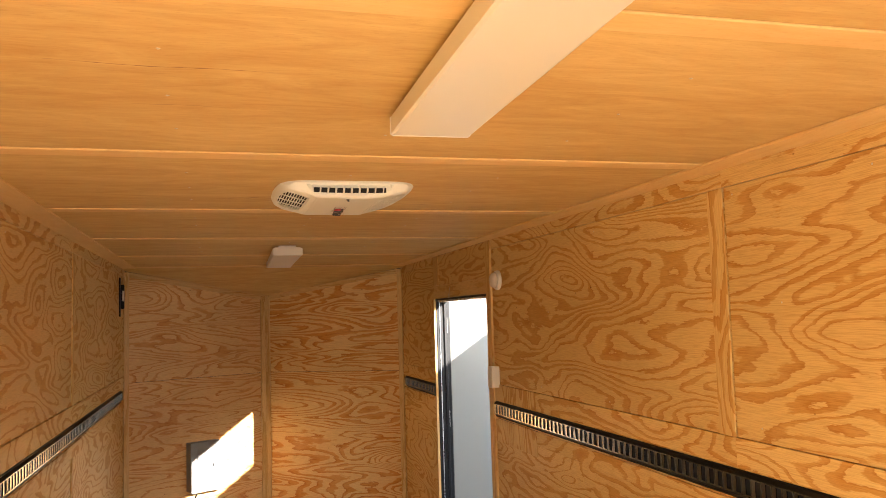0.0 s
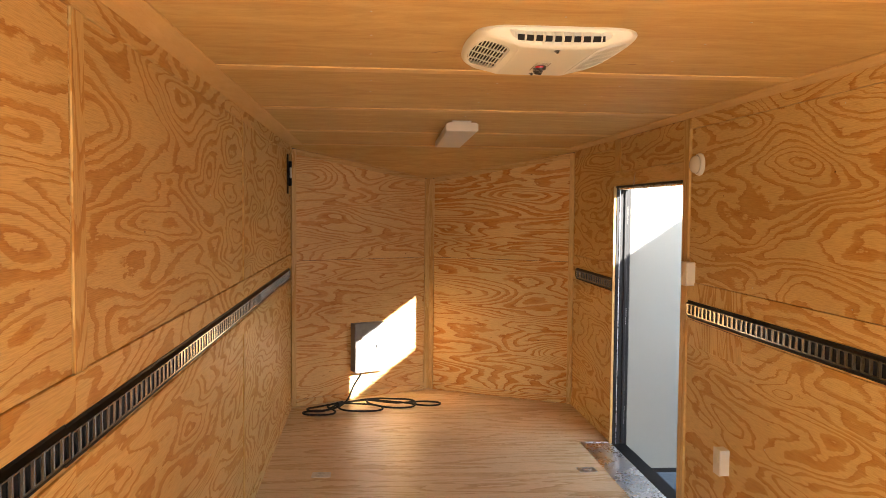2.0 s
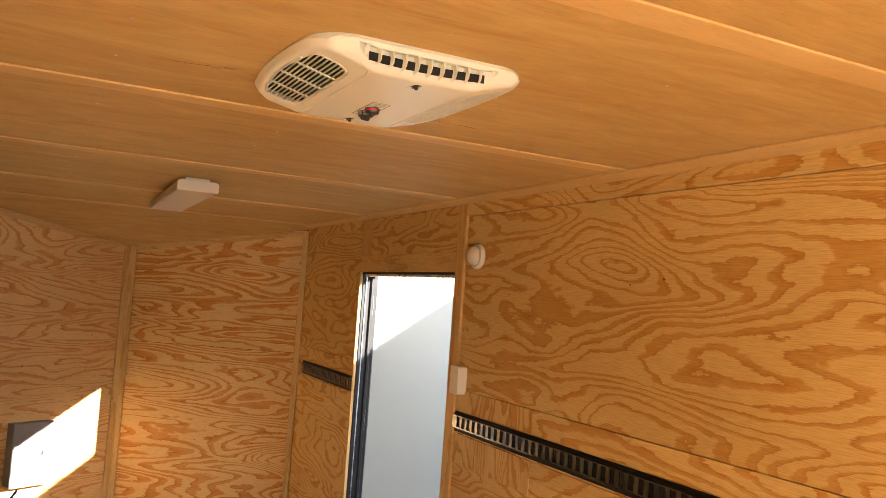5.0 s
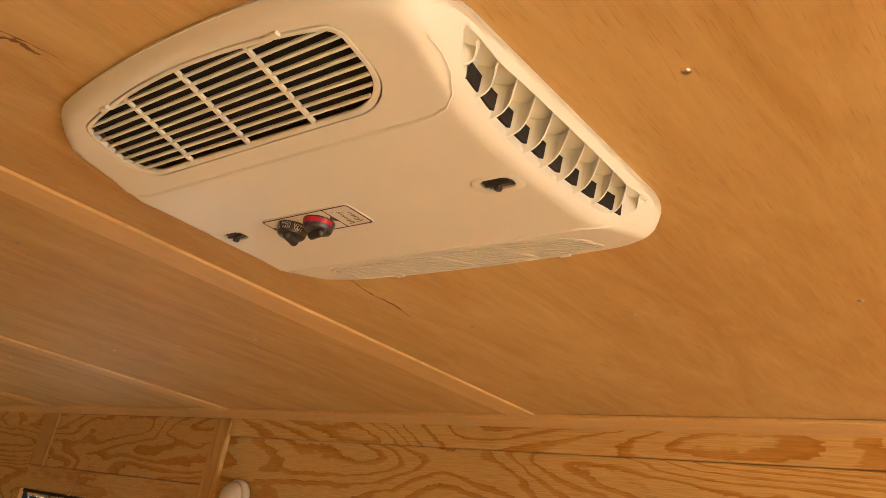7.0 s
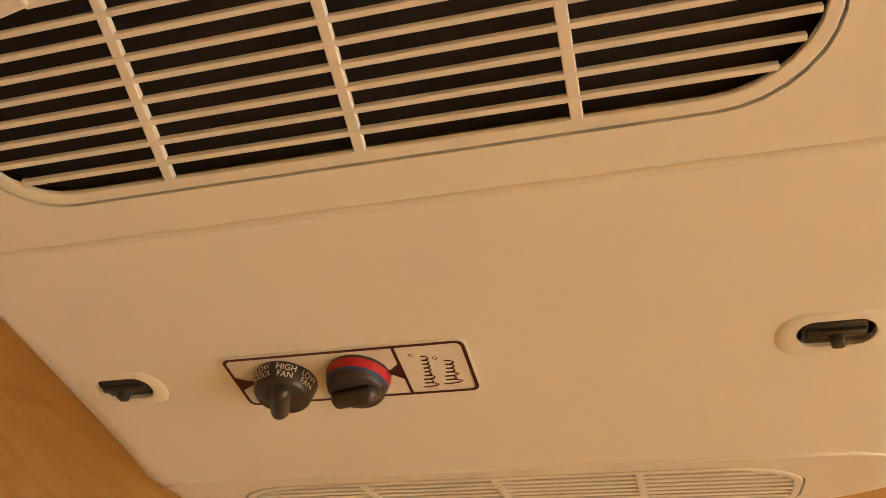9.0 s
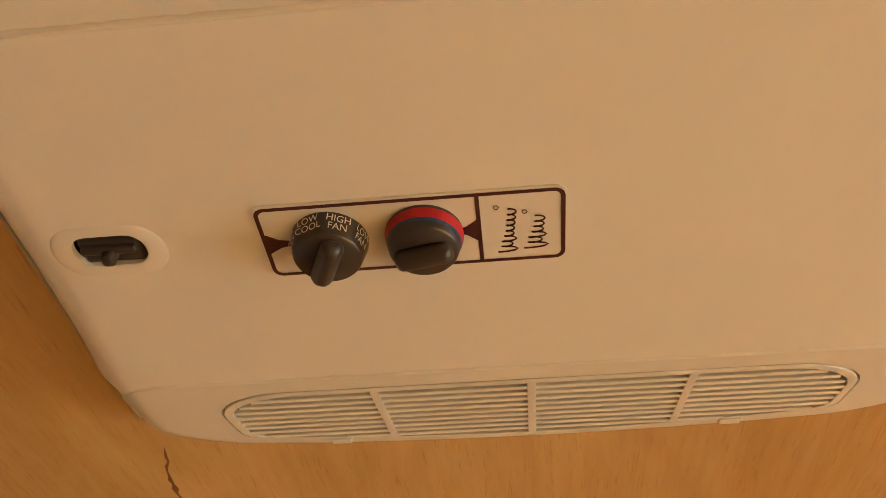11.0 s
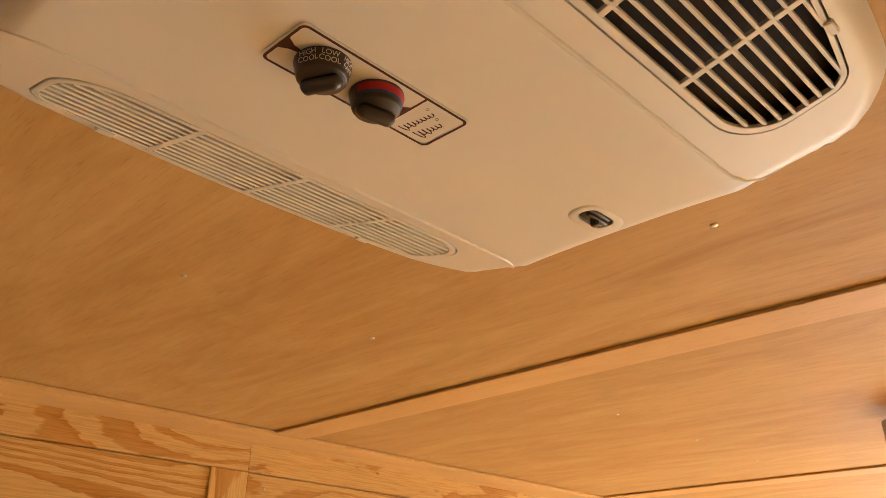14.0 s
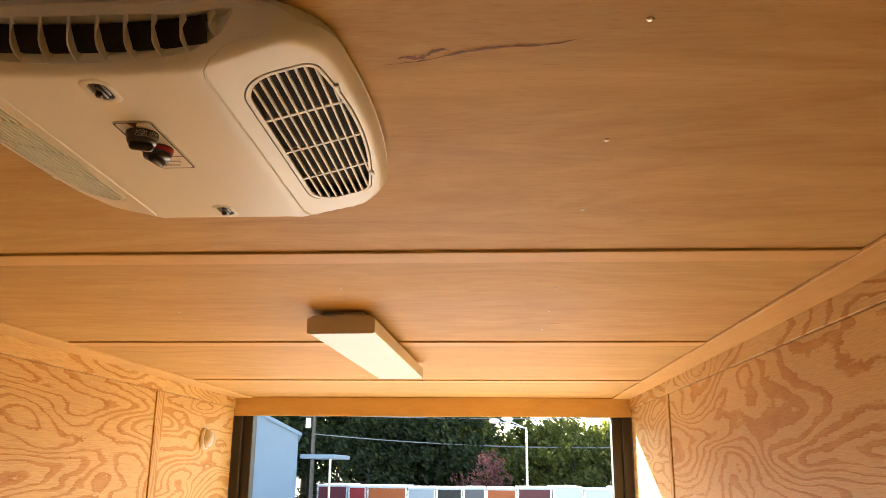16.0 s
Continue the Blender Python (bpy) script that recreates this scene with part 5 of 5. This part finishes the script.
def cargo_trailer(x, y, w, length, h, color, label, group="parked trailers", turn=0.0):
    z0 = slope_z(y)
    t = empty("cargo_trailer", label, "trailer", group, at=(x, y, z0))
    m0 = Matrix.Translation((x, y, z0)) @ pose(0, 0, 0, 0, 0, turn)
    skin = speckled("trailer_skin", color, 0.35, 0.0, 0.06, 2.0)
    part("body", box(-w / 2, w / 2, -length, 0, 0.45, h, 0.06, 3), skin, t, "", m0)
    part("roof_cap", box(-w / 2 - 0.01, w / 2 + 0.01, -length - 0.01, 0.012, h - 0.10, h + 0.02, 0.04, 2), WHITE_SKIN, t, "white roof cap", m0)
    for s in (-1, 1):
        part("corner_post", box(min(s * (w / 2 - 0.07), s * (w / 2 + 0.012)), max(s * (w / 2 - 0.07), s * (w / 2 + 0.012)), 0.0, 0.016, 0.45, h - 0.1, 0.004), ALU, t, "", m0)
        wb = bmesh.new()
        rod(wb, (s * (w / 2 - 0.14), -length * 0.55, 0.34), (s * (w / 2 + 0.03), -length * 0.55, 0.34), 0.34, None, 20)
        part("wheel", wb, RUBBER, t, "black tyre", m0)
    part("rear_door", box(-w / 2 + 0.09, w / 2 - 0.09, 0.0, 0.012, 0.52, h - 0.16, 0.004), skin, t, "", m0)
    return t


red, wine, orange, silver, black, grey, white = (0.35, 0.02, 0.025), (0.14, 0.02, 0.03), (0.5, 0.11, 0.02), (0.42, 0.47, 0.52), (0.015, 0.015, 0.017), (0.13, 0.13, 0.14), (0.72, 0.74, 0.76)
x = 8.6
for col, wd, hh, lab in ((wine, 1.55, 2.3, "dark red cargo trailer parked in the row"), (red, 0.9, 2.25, "bright red cargo trailer parked in the row"), (orange, 2.0, 2.25, "orange cargo trailer parked in the row"),
                         (silver, 1.4, 2.2, "silver cargo trailer parked in the row"), (black, 1.3, 2.2, "black cargo trailer parked in the row"), (grey, 1.1, 2.22, "charcoal cargo trailer parked in the row"),
                         (orange, 1.5, 2.2, "orange cargo trailer parked in the row"), (wine, 1.7, 2.25, "dark red cargo trailer parked in the row"), (white, 1.5, 2.3, "white cargo trailer parked in the row"),
                         (white, 1.6, 2.2, "white cargo trailer parked in the row"), (black, 1.3, 2.3, "black cargo trailer parked in the row"), (silver, 0.8, 2.25, "silver cargo trailer parked in the row"), (grey, 2.6, 2.25, "charcoal cargo trailer parked in the row"), (white, 1.8, 2.25, "white cargo trailer parked in the row")):
    cargo_trailer(x - wd / 2, -40.0, wd, 4.2, hh, col, lab)
    x -= wd + 0.06


def parked_car(x, y, turn, label):
    c = empty("car", label, "car", "parked cars", at=(x, y, slope_z(y)))
    m0 = Matrix.Translation((x, y, slope_z(y))) @ pose(0, 0, 0, 0, 0, turn)
    paint = bpy.data.materials.get("car_white") or speckled("car_white", (0.75, 0.76, 0.78), 0.2, 0.0, 0.03, 3.0)
    glass = bpy.data.materials.get("car_glass") or speckled("car_glass", (0.01, 0.012, 0.014), 0.08, 0.0, 0.1, 3.0)
    part("body", box(-2.3, 2.3, -0.9, 0.9, 0.35, 0.95, 0.14, 4), paint, c, "", m0, True)
    gb2 = box(-1.35, 1.1, -0.78, 0.78, 0.9, 1.43, 0.1, 3)
    for v in gb2.verts:
        if v.co.z > 1.2:
            v.co.x *= 0.76
            v.co.y *= 0.88
    part("windows", gb2, glass, c, "dark glass", m0, True)
    rb = box(-1.05, 0.85, -0.70, 0.70, 1.36, 1.47, 0.05, 3)
    part("roof", rb, paint, c, "", m0, True)
    for sx in (-1.4, 1.4):
        for sy in (-0.85, 0.85):
            part("wheel", rod(bmesh.new(), (sx, sy - 0.1, 0.33), (sx, sy + 0.1, 0.33), 0.33, None, 20), RUBBER, c, "black tyre", m0)
    return c


parked_car(6.9, -26.5, 4, "white car with dark windows parked in the yard")
parked_car(2.9, -27.0, -3, "white car with dark windows parked in the yard")

WOOD_POLE = speckled("weathered_pole", (0.16, 0.13, 0.11), 0.9, 0.0, 0.3, 6.0)
up = empty("utility_pole", "weathered wooden utility pole with crossarm", "utility pole", at=(12.4, -56, slope_z(-50)))
part("pole", rod(bmesh.new(), (12.4, -56, -1.5), (12.4, -56, 8.5), 0.16, 0.12, 12), WOOD_POLE, up)
part("crossarm", box(11.3, 13.5, -56.2, -56.05, 5.2, 5.36, 0.01), WOOD_POLE, up)
part("transformer", rod(bmesh.new(), (12.75, -55.8, 4.4), (12.75, -55.8, 5.1), 0.22, None, 14), STEEL, up)

lp = empty("light_pole", "slim grey steel yard light pole with two lamp heads", "street lamp", at=(-2.3, -46, slope_z(-46)))
part("pole", rod(bmesh.new(), (-2.3, -46, -1.5), (-2.3, -46, 4.05), 0.085, 0.065, 14), ALU, lp)
ab = bmesh.new()
rod(ab, (-2.3, -46, 4.0), (-1.2, -46, 4.5), 0.035)
rod(ab, (-2.3, -46, 4.0), (-0.55, -46, 4.42), 0.035)
part("arm", ab, ALU, lp)
for hx, hz in ((-1.2, 4.55), (-0.45, 4.42)):
    hb = bmesh.new()
    bmesh.ops.create_uvsphere(hb, u_segments=16, v_segments=10, radius=0.28)
    for v in hb.verts:
        v.co = Vector((hx + v.co.x * 1.2, -46 + v.co.y, hz + v.co.z * 0.55))
    part("lamp_head", hb, WHITE_SKIN, lp, "white lamp head", None, True)

WIRE = speckled("grey_cable", (0.28, 0.28, 0.28), 0.5, 0.0, 0.1, 2.0)
for a, b, sag in (((12.4, -55.9, 5.35), (-26, -60, 6.3), 0.5), ((12.4, -55.9, 4.0), (-26, -58, 4.2), 0.9), ((12.4, -56, 7.3), (-26, -60, 8.8), 0.6)):
    a, b = Vector(a), Vector(b)
    pts = [a.lerp(b, i / 16) - Vector((0, 0, sag * 4 * (i / 16) * (1 - i / 16))) for i in range(17)]
    wv, wf = [], []
    for p in pts:
        wv += [(p.x, p.y + 0.04 * math.cos(q * math.pi / 3), p.z + 0.04 * math.sin(q * math.pi / 3)) for q in range(6)]
    for i in range(16):
        wf += [(6 * i + q, 6 * i + (q + 1) % 6, 6 * i + 6 + (q + 1) % 6, 6 * i + 6 + q) for q in range(6)]
    wm = bpy.data.meshes.new("overhead_wire")
    wm.from_pydata(wv, [], wf)
    tagged(mesh_part("overhead_wire", wm, WIRE), "grey overhead cable strung across the yard", "cable", "overhead wires")

# the neighbouring trailer, which keeps the lower part of the side door in shade
nb = cargo_trailer(4.05, 4.6, 2.1, 11.5, 3.09, (0.70, 0.71, 0.72), "large white cargo trailer parked alongside", "neighbouring trailers")

# added dark strip paints the shade between the two trailers; rough grass under the trees
SHADED_GROUND = speckled("shaded_ground", (0.045, 0.045, 0.047), 0.9, 0.0, 0.3, 25.0, 0.5, 0.01)
tagged(part("pavement", box(1.27, 2.95, -2.0, 9.0, -0.599, -0.590), SHADED_GROUND), "added ground strip between the trailers, coloured dark for shade", "pavement", kind="structure")
GRASS = speckled("rough_grass", (0.055, 0.070, 0.024), 0.9, 0.0, 0.4, 3.0, 0.5, 0.05)
tagged(part("verge", box(-600, 600, -890, -45.0, -1.5, slope_z(-50) + 0.012), GRASS), "rough green grass under the trees", "grass", kind="structure")
